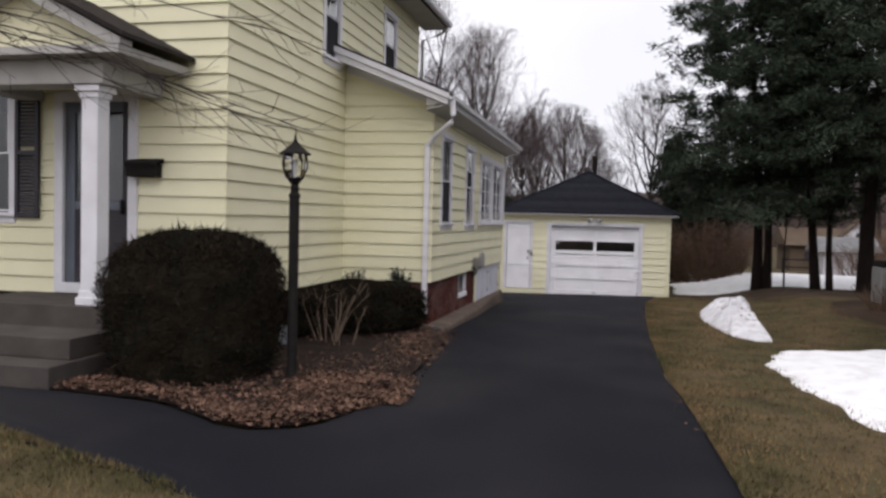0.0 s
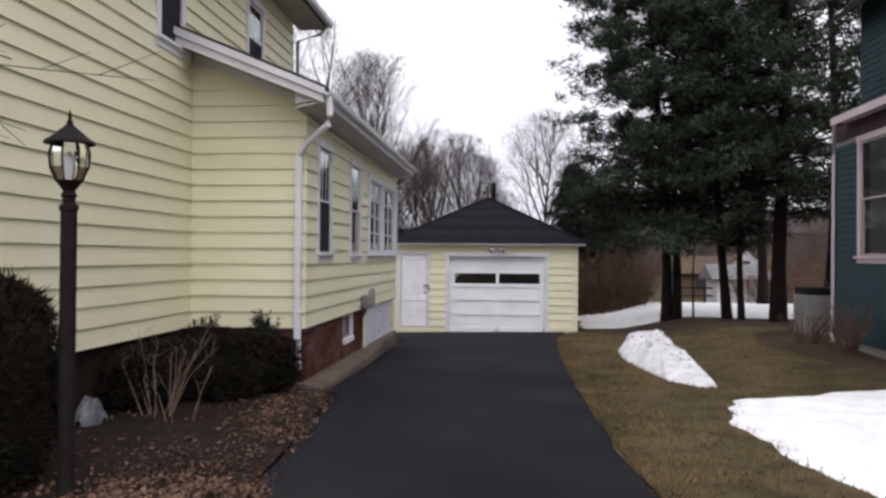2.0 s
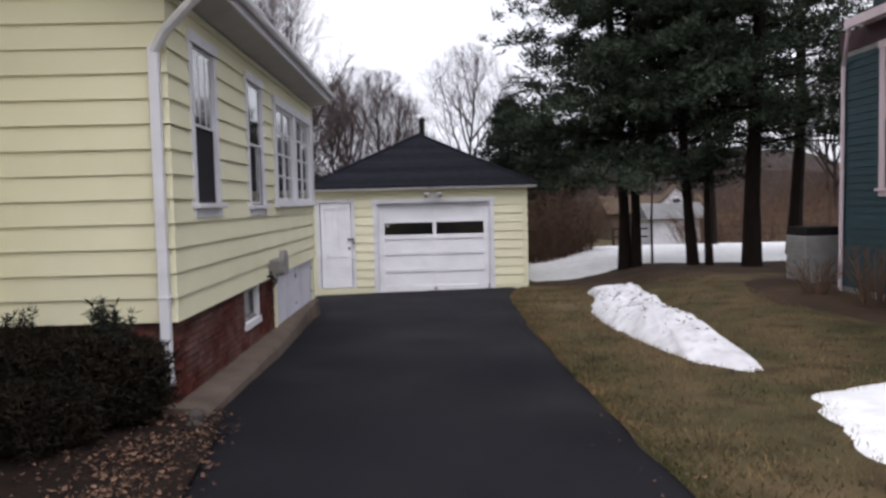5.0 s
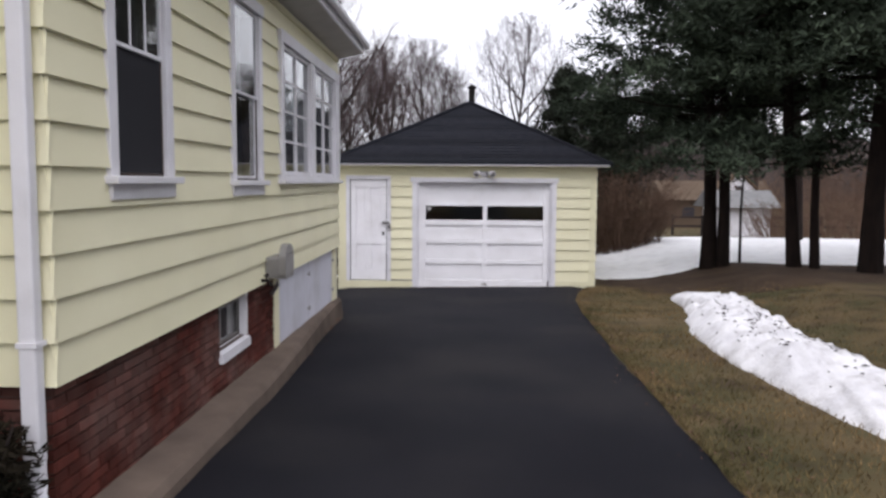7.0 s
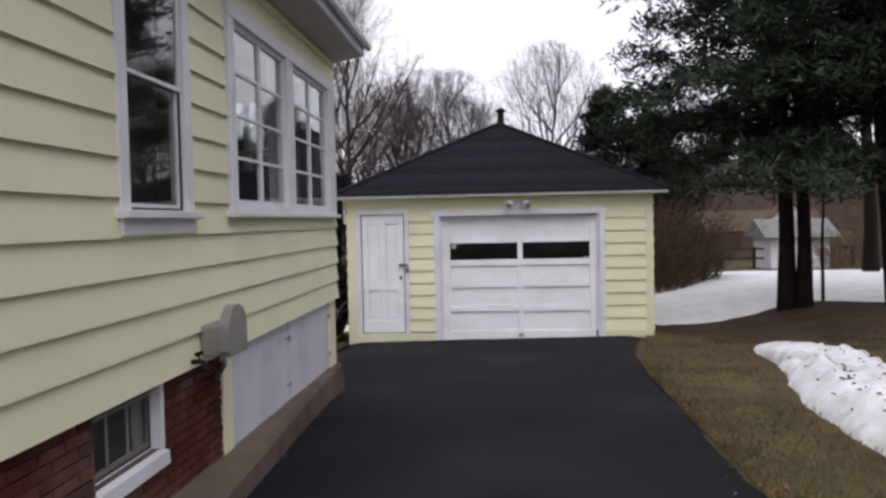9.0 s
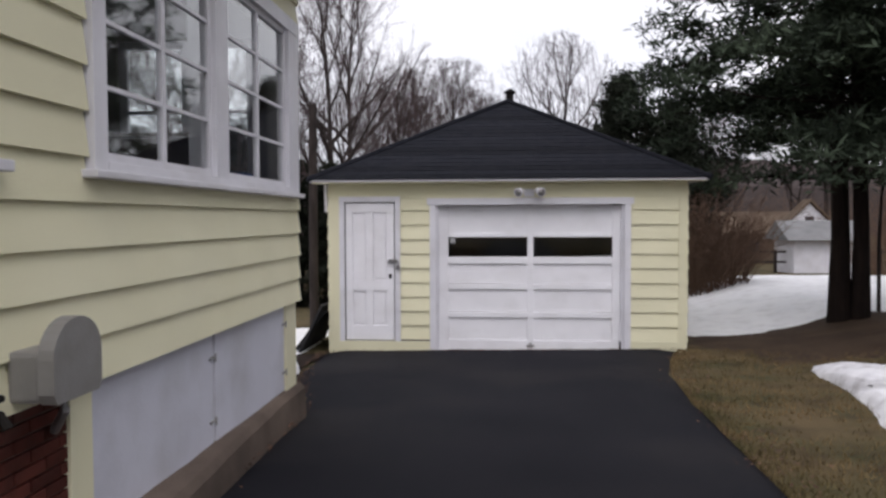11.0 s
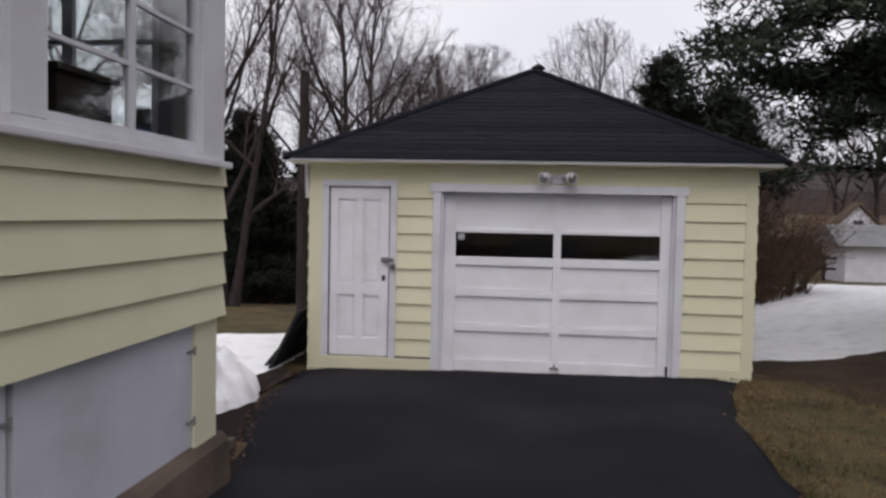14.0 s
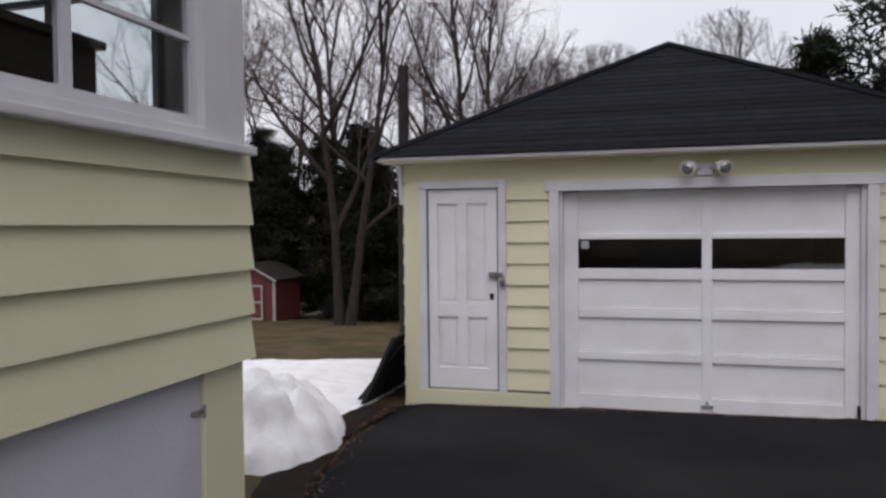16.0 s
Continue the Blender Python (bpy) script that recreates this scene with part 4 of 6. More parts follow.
m.box(GX0, GX1, GY - 0.012, GY - 0.001, 2.2, 2.45).box(GX0 - 0.01, -3.99, GY - 0.03, GY - 0.001, -0.19, 2.199, 0.004).box(0.98, GX1 + 0.01, GY - 0.03, GY - 0.001, -0.15, 2.199, 0.004)
m.box(-3.99, -2.63, GY - 0.04, GY - 0.001, -0.19, 0.07, 0.004).box(0.3, 0.98, GY - 0.034, GY - 0.001, -0.15, 0.099, 0.004)
part("trim_board", m, SIDING, garage)
m = Mesh()
m.box(-2.63, -2.534, GY - 0.05, GY - 0.001, -0.2, 2.199, 0.005).box(0.204, 0.3, GY - 0.05, GY - 0.001, -0.16, 2.199, 0.005).box(-2.67, 0.34, GY - 0.055, GY - 0.013, 2.1, 2.2, 0.005)
m.box(-2.534, -2.50, GY + 0.001, GY + 0.12, -0.15, 2.1).box(0.17, 0.204, GY + 0.001, GY + 0.12, -0.15, 2.1)
m.box(-3.15, -3.07, GY - 0.04, GY - 0.001, 0.07, 2.23, 0.004).box(-3.99, -3.15, GY - 0.04, GY - 0.013, 2.15, 2.23, 0.004).box(-3.99, -3.91, GY - 0.03, GY - 0.001, 0.07, 2.15, 0.004)
part("door_trim", m, WHITE, garage)
for axis, plane, sign, u0, u1 in (("x", GX0, -1, GY, GY1), ("x", GX1, 1, GY, GY1), ("y", GY1, 1, GX0, GX1)):
    lo, hi = (u0 + 0.12, u1 - 0.12) if axis == "x" else (u0, u1)
    ww = wall(garage, axis, plane, sign, lo if axis == "x" else u0, hi if axis == "x" else u1, -0.9, 2.45, (), 0.12)
    clapboards(ww, axis, plane, sign, u0, u1, -0.12, 2.42, 0.2135, seed=60)
part("garage_floor", Mesh().box(GX0 + 0.12, GX1 - 0.12, GY - 0.02, GY1 - 0.12, -0.2, -0.07), CONCRETE, garage)
# hipped roof with a thin shingled shell
EX0, EX1, EY0, EY1, EZ = -4.4, 1.37, 22.72, 30.5, 2.47
peak, rear_peak = (-1.48, 25.0, 3.9), (-1.48, 28.2, 3.9)
base = [(EX0, EY0, EZ), (EX1, EY0, EZ), (EX1, EY1, EZ), (EX0, EY1, EZ)]
m = Mesh()
m.add(base + [peak, rear_peak], [(0, 1, 4), (1, 2, 5, 4), (2, 3, 5), (3, 0, 4, 5), (3, 2, 1, 0)])
groof = part("roof", m, SHINGLE, garage)
part("fascia", Mesh().box(EX0 + 0.02, EX1 - 0.02, EY0 + 0.02, EY0 + 0.045, EZ - 0.035, EZ - 0.004).box(EX0 + 0.02, EX0 + 0.045, EY0 + 0.046, EY1, EZ - 0.035, EZ - 0.004).box(EX1 - 0.045, EX1 - 0.02, EY0 + 0.046, EY1, EZ - 0.035, EZ - 0.004), WHITE, garage)
part("eave_soffit", Mesh().box(EX0 + 0.05, EX1 - 0.05, EY0 + 0.046, GY - 0.013, EZ - 0.05, EZ - 0.02), SIDING, garage)
part("eave_bracket", Mesh().prism([(GY - 0.03, 2.4), (GY + 0.1, 2.4), (GY + 0.1, 2.0), (GY + 0.02, 2.0)], "x", GX0 - 0.07, GX0 - 0.031), WHITE, garage)


def shingle_rows(a, b, apex, n, tag):
    """Overlapping courses of shingles on the hip facing the driveway."""
    a, b, apex = Vector(a), Vector(b), Vector(apex)
    mid = (a + b) / 2
    up = apex - mid
    along = (b - a).normalized()
    norm = along.cross(up).normalized()
    if norm.z < 0:
        norm = -norm
    r = random.Random(tag)
    tiles = {}
    for i in range(n):
        t0, t1 = i / n, min(1, (i + 1.15) / n)
        l0, r0 = a + (apex - a) * t0, b + (apex - b) * t0
        length = (r0 - l0).length
        k = max(1, int(length / 0.3))
        m = Mesh()
        for j in range(k):
            u0, u1 = j / k, (j + 1) / k - 0.012 / length
            th = 0.006 + r.uniform(0, 0.004)
            q = [l0 + (r0 - l0) * u0, l0 + (r0 - l0) * u1]
            s = [p + up * (t1 - t0) for p in q]
            m.add([q[0] + norm * 0.002, q[1] + norm * 0.002, q[1] + norm * th, q[0] + norm * th, s[0] + norm * 0.003, s[1] + norm * 0.003], [(0, 1, 2, 3), (3, 2, 5, 4), (0, 3, 4), (1, 5, 2)])
        part("shingle_course", m, SHINGLE, groof)


shingle_rows(base[0], base[1], peak, 22, 1)
for a, b in ((base[0], peak), (base[1], peak), (peak, rear_peak)):
    part("ridge_cap", Mesh().tube([Vector(a) + Vector((0, 0, 0.0)), Vector(b) + Vector((0, 0, 0.012))], [0.045, 0.045], 6), SHINGLE, groof)
pipe = root("flue_pipe", (-1.42, 29.3, 3.2), "dark metal flue pipe with a cap on the garage roof", "flue pipe")
part("pipe", Mesh().lathe(-1.42, 29.3, [(0.09, 2.9), (0.09, 4.7)], 14), BLACKMETAL, pipe)
part("cap", Mesh().lathe(-1.42, 29.3, [(0.1, 4.72), (0.14, 4.75), (0.13, 4.78), (0.05, 4.83), (0.01, 4.85)], 14).lathe(-1.42, 29.3, [(0.03, 4.69), (0.03, 4.74)], 8), BLACKMETAL, pipe)

# overhead door: recessed sheet, rails and stiles, two lights
gd = root("garage_door", (-1.165, GY, 0), "white panelled overhead garage door with two lights, closed", "garage door")
L, R, C = -2.5, 0.17, -1.145
y0 = GY + 0.07
def sheet(x0, x1, z0, z1):
    return Mesh().box(x0, x1, y0 + 0.03, y0 + 0.044, z0, z1)
for x0, x1 in ((L + 0.14, C - 0.045), (C + 0.045, R - 0.12)):
    for z0, z1 in ((1.67, 2.06), (0.93, 1.22), (0.51, 0.84), (0.09, 0.42)):
        part("door_panel", sheet(x0, x1, z0, z1), DOORWHITE, gd)
    pane("pane", Mesh().box(x0, x1, y0 + 0.02, y0 + 0.026, 1.33, 1.62), gd)
m = Mesh()
m.box(L, L + 0.14, y0, y0 + 0.045, -0.08, 2.09, 0.004).box(R - 0.12, R, y0, y0 + 0.045, -0.03, 2.09, 0.004).box(C - 0.045, C + 0.045, y0, y0 + 0.045, -0.06, 2.09, 0.004)
part("stiles", m, DOORWHITE, gd)
for z0, z1 in ((2.06, 2.099), (1.62, 1.67), (1.225, 1.33), (0.845, 0.925), (0.425, 0.505), (-0.06, 0.085)):
    part("rail", Mesh().box(L + 0.141, C - 0.046, y0 + 0.002, y0 + 0.044, z0, z1, 0.006).box(C + 0.046, R - 0.121, y0 + 0.002, y0 + 0.044, z0, z1, 0.006), DOORWHITE, gd)
part("door_handle", Mesh().box(C - 0.055, C + 0.055, y0 - 0.025, y0 - 0.001, 0.0, 0.025, 0.006).box(C - 0.012, C + 0.012, y0 - 0.014, y0 - 0.001, 0.02, 0.06, 0.003), GREYMETAL, gd)
part("sticker", Mesh().box(L + 0.17, L + 0.245, y0 + 0.013, y0 + 0.0165, 1.53, 1.605), STICKER, gd)
part("threshold_shim", Mesh().box(R - 0.02, R + 0.02, y0 - 0.05, y0 - 0.01, -0.02, 0.09, 0.004), BLACKMETAL, gd)
part("sill_board", Mesh().box(L, R, y0 - 0.01, y0 + 0.06, -0.2, -0.085), CONCRETE, gd)

sd = root("garage_side_door", (-3.53, GY, 0.08), "narrow white four-panel door with hasp and padlock, closed", "door")
y0 = GY - 0.002
m = Mesh()
X0, X1 = -3.896, -3.168
m.box(X0, X0 + 0.1, y0, y0 + 0.04, 0.09, 2.14, 0.004).box(X1 - 0.1, X1, y0, y0 + 0.04, 0.09, 2.14, 0.004).box(-3.575, -3.485, y0, y0 + 0.04, 0.3, 2.0, 0.004)
for z0, z1 in ((0.09, 0.3), (0.83, 0.97), (2.0, 2.14)):
    m.box(X0 + 0.1, X1 - 0.1, y0 + 0.001, y0 + 0.039, z0, z1)
part("door_frame", m, DOORWHITE, sd)
for x0, x1 in ((X0 + 0.1, -3.575), (-3.485, X1 - 0.1)):
    for z0, z1 in ((0.3, 0.83), (0.97, 2.0)):
        part("door_panel", Mesh().box(x0, x1, y0 + 0.03, y0 + 0.038, z0, z1).box(x0 + 0.035, x1 - 0.035, y0 + 0.016, y0 + 0.0295, z0 + 0.035, z1 - 0.035, 0.006), DOORWHITE, sd)
hasp = part("hasp", Mesh().box(-3.25, -3.1, y0 - 0.045, y0 - 0.001 - 0.034, 1.24, 1.29, 0.004).box(-3.25, -3.17, y0 - 0.036, y0 - 0.001, 1.235, 1.295, 0.004), STEEL, sd)
part("padlock", Mesh().box(-3.13, -3.075, y0 - 0.08, y0 - 0.046, 1.15, 1.22, 0.006).tube([(-3.118, y0 - 0.063, 1.22), (-3.118, y0 - 0.063, 1.25), (-3.103, y0 - 0.063, 1.265), (-3.088, y0 - 0.063, 1.25), (-3.088, y0 - 0.063, 1.22)], [0.006] * 5, 6), STEEL, hasp)
part("keyhole_plate", Mesh().box(-3.245, -3.205, y0 - 0.012, y0 - 0.001, 1.01, 1.075, 0.004), BRASS, sd)

flood = root("floodlight", (-1.16, GY - 0.06, 2.28), "twin-headed white outdoor floodlight above the garage door", "floodlight")
part("mount", Mesh().box(-1.24, -1.09, GY - 0.05, GY - 0.013, 2.215, 2.33, 0.012), WHITE, flood)
for sx in (-1, 1):
    cx = -1.165 + sx * 0.13
    h = part("lamp_head", Mesh().tube([(cx - sx * 0.03, GY - 0.1, 2.3), (cx, GY - 0.16, 2.29), (cx + sx * 0.035, GY - 0.23, 2.27)], [0.035, 0.05, 0.07], 12), WHITE, flood)
    part("bulb", Mesh().tube([(cx + sx * 0.036, GY - 0.232, 2.27), (cx + sx * 0.044, GY - 0.25, 2.266)], [0.055, 0.03], 12), STEEL, h)
    part("arm", Mesh().tube([(-1.165 + sx * 0.04, GY - 0.05, 2.28), (cx - sx * 0.03, GY - 0.1, 2.3)], [0.014, 0.014], 8), WHITE, flood)

for i, (x, t) in enumerate(((-4.3, 0.62), (-4.42, 0.5))):
    lean = Mesh().add([(x - 0.28, 22.75 + 0.2 * i, -0.08), (x - 0.24, 22.75 + 0.2 * i, -0.08), (GX0 - 0.06, 22.8 + 0.2 * i, t), (GX0 - 0.1, 22.8 + 0.2 * i, t),
                       (x - 0.28, 24.3, -0.1), (x - 0.24, 24.3, -0.1), (GX0 - 0.06, 24.3, t), (GX0 - 0.1, 24.3, t)],
                      [(0, 1, 2, 3), (7, 6, 5, 4), (0, 4, 5, 1), (1, 5, 6, 2), (2, 6, 7, 3), (3, 7, 4, 0)])
    single("leaning_board", lean, BLACKBOARD, "weathered black board leaning on the garage's side", "board", "boards beside the garage")

# ---- snow ----
def snow_patch(name, outline, height, label, seed, rough=0.5, n=46, mat=None, kind="", lumps=0.0):
    """A heap of snow inside an outline of plan corners, thin at its lacy edge."""
    pts = [Vector((*p, 0)) for p in outline]
    cx, cy = sum(p.x for p in pts) / len(pts), sum(p.y for p in pts) / len(pts)
    ring = []
    k = len(pts)
    for i in range(n * 2):
        t = i * k / (n * 2)
        a, b, c, d = (pts[(int(t) + o) % k] for o in (-1, 0, 1, 2))
        f = t - int(t)
        p = 0.5 * ((2 * b) + (c - a) * f + (2 * a - 5 * b + 4 * c - d) * f * f + (3 * b - a - 3 * c + d) * f ** 3)
        s = 1 + 0.06 * noise.noise(Vector((p.x * 2.2, p.y * 2.2, seed))) + 0.035 * noise.noise(Vector((p.x * 7, p.y * 7, seed)))
        ring.append(Vector((cx + (p.x - cx) * s, cy + (p.y - cy) * s, 0)))
    levels = 22
    m = Mesh()
    w = len(ring)
    for j in range(levels + 1):
        f = j / levels
        for p in ring:
            x, y = p.x + (cx - p.x) * f, p.y + (cy - p.y) * f
            prof = min(1, f * 2.4) ** 0.7
            dents = 1 + rough * (0.9 * abs(noise.noise(Vector((x * 3.1, y * 3.1, seed + 8)))) + 0.8 * noise.noise(Vector((x * 1.6, y * 1.6, seed + 3))) + 0.75 * noise.noise(Vector((x * 5, y * 5, seed))) + 0.4 * noise.noise(Vector((x * 11, y * 11, seed))))
            if lumps:
                d = noise.voronoi(Vector((x * 3.0, y * 3.0, seed)))[0][0]
                dents = dents * 0.25 + 0.8 + lumps * (0.3 - 1.1 * min(d, 0.6) ** 2 + 0.12 * noise.noise(Vector((x * 9, y * 9, seed))) + 0.06 * noise.noise(Vector((x * 20, y * 20, seed))))
            m.v.append((x, y, level(x, y) - 0.03 + height * prof * max(0.15, dents)))
    m.f = [(j * w + i, j * w + (i + 1) % w, (j + 1) * w + (i + 1) % w, (j + 1) * w + i) for j in range(levels) for i in range(w)]
    return smooth(single(name, m, mat or SNOW, label, "bare soil" if kind else "snow", "" if kind else "patches of old snow", kind))


snow_patch("snow_ridge", [(2.2, 21.3), (2.75, 21.6), (3.0, 20.4), (2.7, 18.2), (2.5, 16.0), (2.25, 13.9), (2.1, 12.2), (1.85, 12.0), (1.55, 12.8), (1.4, 14.4), (1.35, 16.0), (1.55, 17.8), (2.0, 19.6)], 0.27, "long ridge of dirty shovelled snow on the lawn", 1, 0.6, 70, DIRTYSNOW, lumps=0.75)
snow_patch("snow_patch", [(1.5, 9.0), (1.66, 10.0), (2.0, 10.9), (2.9, 11.4), (3.9, 12.0), (5.4, 12.6), (5.6, 12.0), (4.4, 10.8), (4.5, 8.2), (3.9, 5.7), (2.65, 4.85), (1.85, 5.3), (1.62, 6.5), (1.54, 7.8)], 0.1, "broad melting snow patch on the lawn", 2, 0.35)
snow_patch("snow_sheet", [(1.3, 25.0), (2.0, 24.5), (3.2, 24.8), (4.3, 25.2), (5.4, 24.7), (8.0, 24.6), (13.0, 25.5), (17.0, 29.0), (16.0, 36.5), (10.0, 39.0), (6.0, 38.5), (4.0, 34.5), (2.6, 34.8), (1.7, 30.0)], 0.09, "wide sheet of lying snow under the pines", 3, 0.3, 60)
snow_patch("snow_sheet", [(-4.55, 21.9), (-4.5, 24.0), (-4.8, 27.0), (-6.4, 26.4), (-8.5, 25.4), (-12.0, 25.0), (-12.5, 21.0), (-7.0, 20.6), (-5.2, 20.8)], 0.1, "lying snow in the back yard behind the house", 4, 0.25, 60)
snow_patch("snow_heap", [(-4.1, 20.4), (-4.1, 21.1), (-4.4, 21.9), (-4.9, 22.4), (-5.8, 22.3), (-5.9, 21.0), (-5.4, 20.3), (-4.6, 20.2)], 0.4, "lumpy heap of shovelled snow beside the driveway's end", 5, 0.5, lumps=1.1)

snow_patch("soil_strip", [(-3.45, 18.7), (-3.85, 20.2), (-4.2, 21.6), (-4.2, 22.85), (-4.7, 22.8), (-4.75, 21.7), (-4.3, 20.2), (-3.8, 18.7)], 0.035, "dark soil strip along the driveway's edge", 14, 0.4, 46, SOIL, "structure")
snow_patch("flower_bed", [(5.75, 13.2), (5.1, 13.6), (4.6, 15.0), (4.2, 16.6), (4.4, 18.2), (5.2, 19.6), (6.4, 19.8), (6.8, 18.6), (5.75, 17.6)], 0.05, "leaf-strewn dark bed beside the teal house", 17, 0.5, 46, NEEDLELITTER, "structure")
snow_patch("bare_ground", [(1.3, 23.0), (1.4, 24.6), (3.2, 24.9), (4.6, 25.3), (6.0, 24.8), (9.0, 24.7), (13.0, 25.0), (13.5, 21.5), (9.0, 20.4), (6.0, 20.6), (3.6, 20.6), (2.9, 21.8), (2.0, 21.9)], 0.05, "dark needle-strewn bare soil under the pines", 9, 0.25, 60, NEEDLELITTER, "structure")


# ---- plants ----
def frond(m, p, r, length, width, up=0.0):
    a, t = r.uniform(0, 6.283), r.uniform(-0.9, 0.9) + up
    d = Vector((math.cos(a) * math.cos(t), math.sin(a) * math.cos(t), math.sin(t)))
    s = d.cross(Vector((r.uniform(-1, 1), r.uniform(-1, 1), r.uniform(-1, 1)))).normalized() * width / 2
    q = p + d * length
    mid = p + d * length * 0.45
    m.add([p, mid - s, q, mid + s], [(0, 1, 2, 3)])


def clipped_hedge(x, y, z0, rx, ry, top):
    r = random.Random(21)
    h = root("hedge_bush", (x, y, z0), "large clipped brown-green evergreen bush by the porch", "bush")
    core, lv, st = Mesh(), Mesh(), Mesh()
    def shell(u, a, k):
        """u 0..1 from the foot to the crown of a rounded box."""
        zz = z0 + (top - z0) * u
        bulge = (1 - max(0, (u - 0.45) / 0.55) ** 4.2) ** 0.5 if u < 1 else 0.0
        foot = 0.86 + 0.14 * min(1, u / 0.3)
        n4 = 3.2
        c, s = math.cos(a), math.sin(a)
        f = (abs(c) ** n4 + abs(s) ** n4) ** (-1 / n4)
        lump = 1 + 0.09 * noise.noise(Vector((c * 2, s * 2, u * 4))) + 0.05 * noise.noise(Vector((c * 6, s * 6, u * 9)))
        return Vector((x + rx * f * c * bulge * foot * k * lump, y + ry * f * s * bulge * foot * k * lump, zz))
    n, lv_n = 26, 18
    for j in range(lv_n + 1):
        for i in range(n):
            core.v.append(shell(min(0.985, j / lv_n), 2 * math.pi * i / n, 0.95))
    core.f = [(j * n + i, j * n + (i + 1) % n, (j + 1) * n + (i + 1) % n, (j + 1) * n + i) for j in range(lv_n) for i in range(n)] + [tuple(lv_n * n + i for i in range(n))]
    part("inner_growth", core, YEW, h)
    for _ in range(30000):
        u = r.random() ** 0.85
        if r.random() < 0.25:
            u = r.uniform(0.8, 0.995)
        p = shell(u, r.uniform(0, 6.283), r.uniform(0.93, 1.03))
        frond(lv, p, r, r.uniform(0.03, 0.1) * (2.0 if r.random() < 0.07 else 1), 0.012, 0.4)
    part("foliage", lv, YEW, h)
    for i in range(9):
        a = 2 * math.pi * i / 9
        st.tube([(x + 0.1 * math.cos(a), y + 0.1 * math.sin(a), z0 - 0.05), (x + rx * 0.6 * math.cos(a), y + ry * 0.6 * math.sin(a), z0 + 0.7)], [0.03, 0.012], 6)
    part("branchwork", st, BARK, h)


clipped_hedge(-4.6, 5.75, level(-4.6, 5.6), 0.77, 0.76, 1.99)


def cane_shrub(x, y, n, spread, height, seed, label, mat, name="bare_shrub", thick=0.006):
    r = random.Random(seed)
    z = level(x, y)
    s = root(name, (x, y, z), label, "shrub")
    for _ in range(n):
        m = Mesh()
        a, l = r.uniform(0, 6.283), spread * r.random() ** 0.7
        h = height * r.uniform(0.55, 1.0)
        b = Vector((x + 0.12 * math.cos(a), y + 0.12 * math.sin(a), z - 0.02))
        e = Vector((x + l * math.cos(a), y + l * math.sin(a), z + h))
        q = b.lerp(e, 0.5) + Vector((r.uniform(-0.06, 0.06), r.uniform(-0.06, 0.06), 0.08))
        m.tube([b, q, e], [thick * 1.6, thick * 1.2, thick * 0.6], 5, False)
        for _ in range(3):
            f = r.uniform(0.45, 0.95)
            p = q.lerp(e, f)
            m.tube([p, p + Vector((r.uniform(-0.15, 0.15), r.uniform(-0.15, 0.15), r.uniform(0.05, 0.2))) * height], [thick * 0.6, thick * 0.3], 3, False)
        part("cane", m, mat, s)
    return s


cane_shrub(-4.3, 8.6, 14, 0.62, 0.98, 31, "leafless shrub with pale dry canes by the basement wall", CANE, thick=0.0045)
cane_shrub(-3.95, 8.35, 5, 0.45, 0.6, 32, "small leafless shrub of thin canes in the bed", CANE, thick=0.004)


def evergreen_shrub(x, y, rx, ry, h, seed, n=6500):
    r = random.Random(seed)
    z = level(x, y)
    s = root("evergreen_shrub", (x, y, z), "low dark evergreen shrub against the brick basement", "shrub", "foundation shrubs")
    lv, st = Mesh(), Mesh()
    for i in range(16):
        a = r.uniform(0, 6.283)
        tip = Vector((x + rx * 0.8 * math.cos(a), y + ry * 0.8 * math.sin(a), z + h * r.uniform(0.6, 1.0)))
        st.tube([(x, y, z - 0.03), ((x + tip.x) / 2, (y + tip.y) / 2, z + h * 0.4), tip], [0.018, 0.01, 0.004], 5, False)
    for _ in range(n):
        a, u = r.uniform(0, 6.283), r.random()
        k = (1 - (2 * u - 1) ** 4) ** 0.5 * r.uniform(0.5, 1.0) * (1 + 0.25 * noise.noise(Vector((math.cos(a) * 2, math.sin(a) * 2, u * 3 + seed))))
        frond(lv, Vector((x + rx * k * math.cos(a), y + ry * k * math.sin(a), z + h * (0.08 + 0.9 * u))), r, r.uniform(0.04, 0.1), 0.016, 0.3)
    part("branchwork", st, BARK, s)
    part("foliage", lv, YEW, s)


for i, (x, y, rx, ry, h) in enumerate(((-3.68, 10.38, 0.36, 0.3, 0.72), (-4.3, 10.25, 0.45, 0.44, 0.8), (-4.66, 9.6, 0.36, 0.5, 0.7), (-4.1, 9.75, 0.5, 0.45, 0.5), (-4.6, 10.3, 0.4, 0.44, 0.8), (-4.7, 9.0, 0.32, 0.5, 0.68), (-3.95, 10.25, 0.4, 0.44, 0.8))):
    evergreen_shrub(x, y, rx, ry, h, 40 + i)


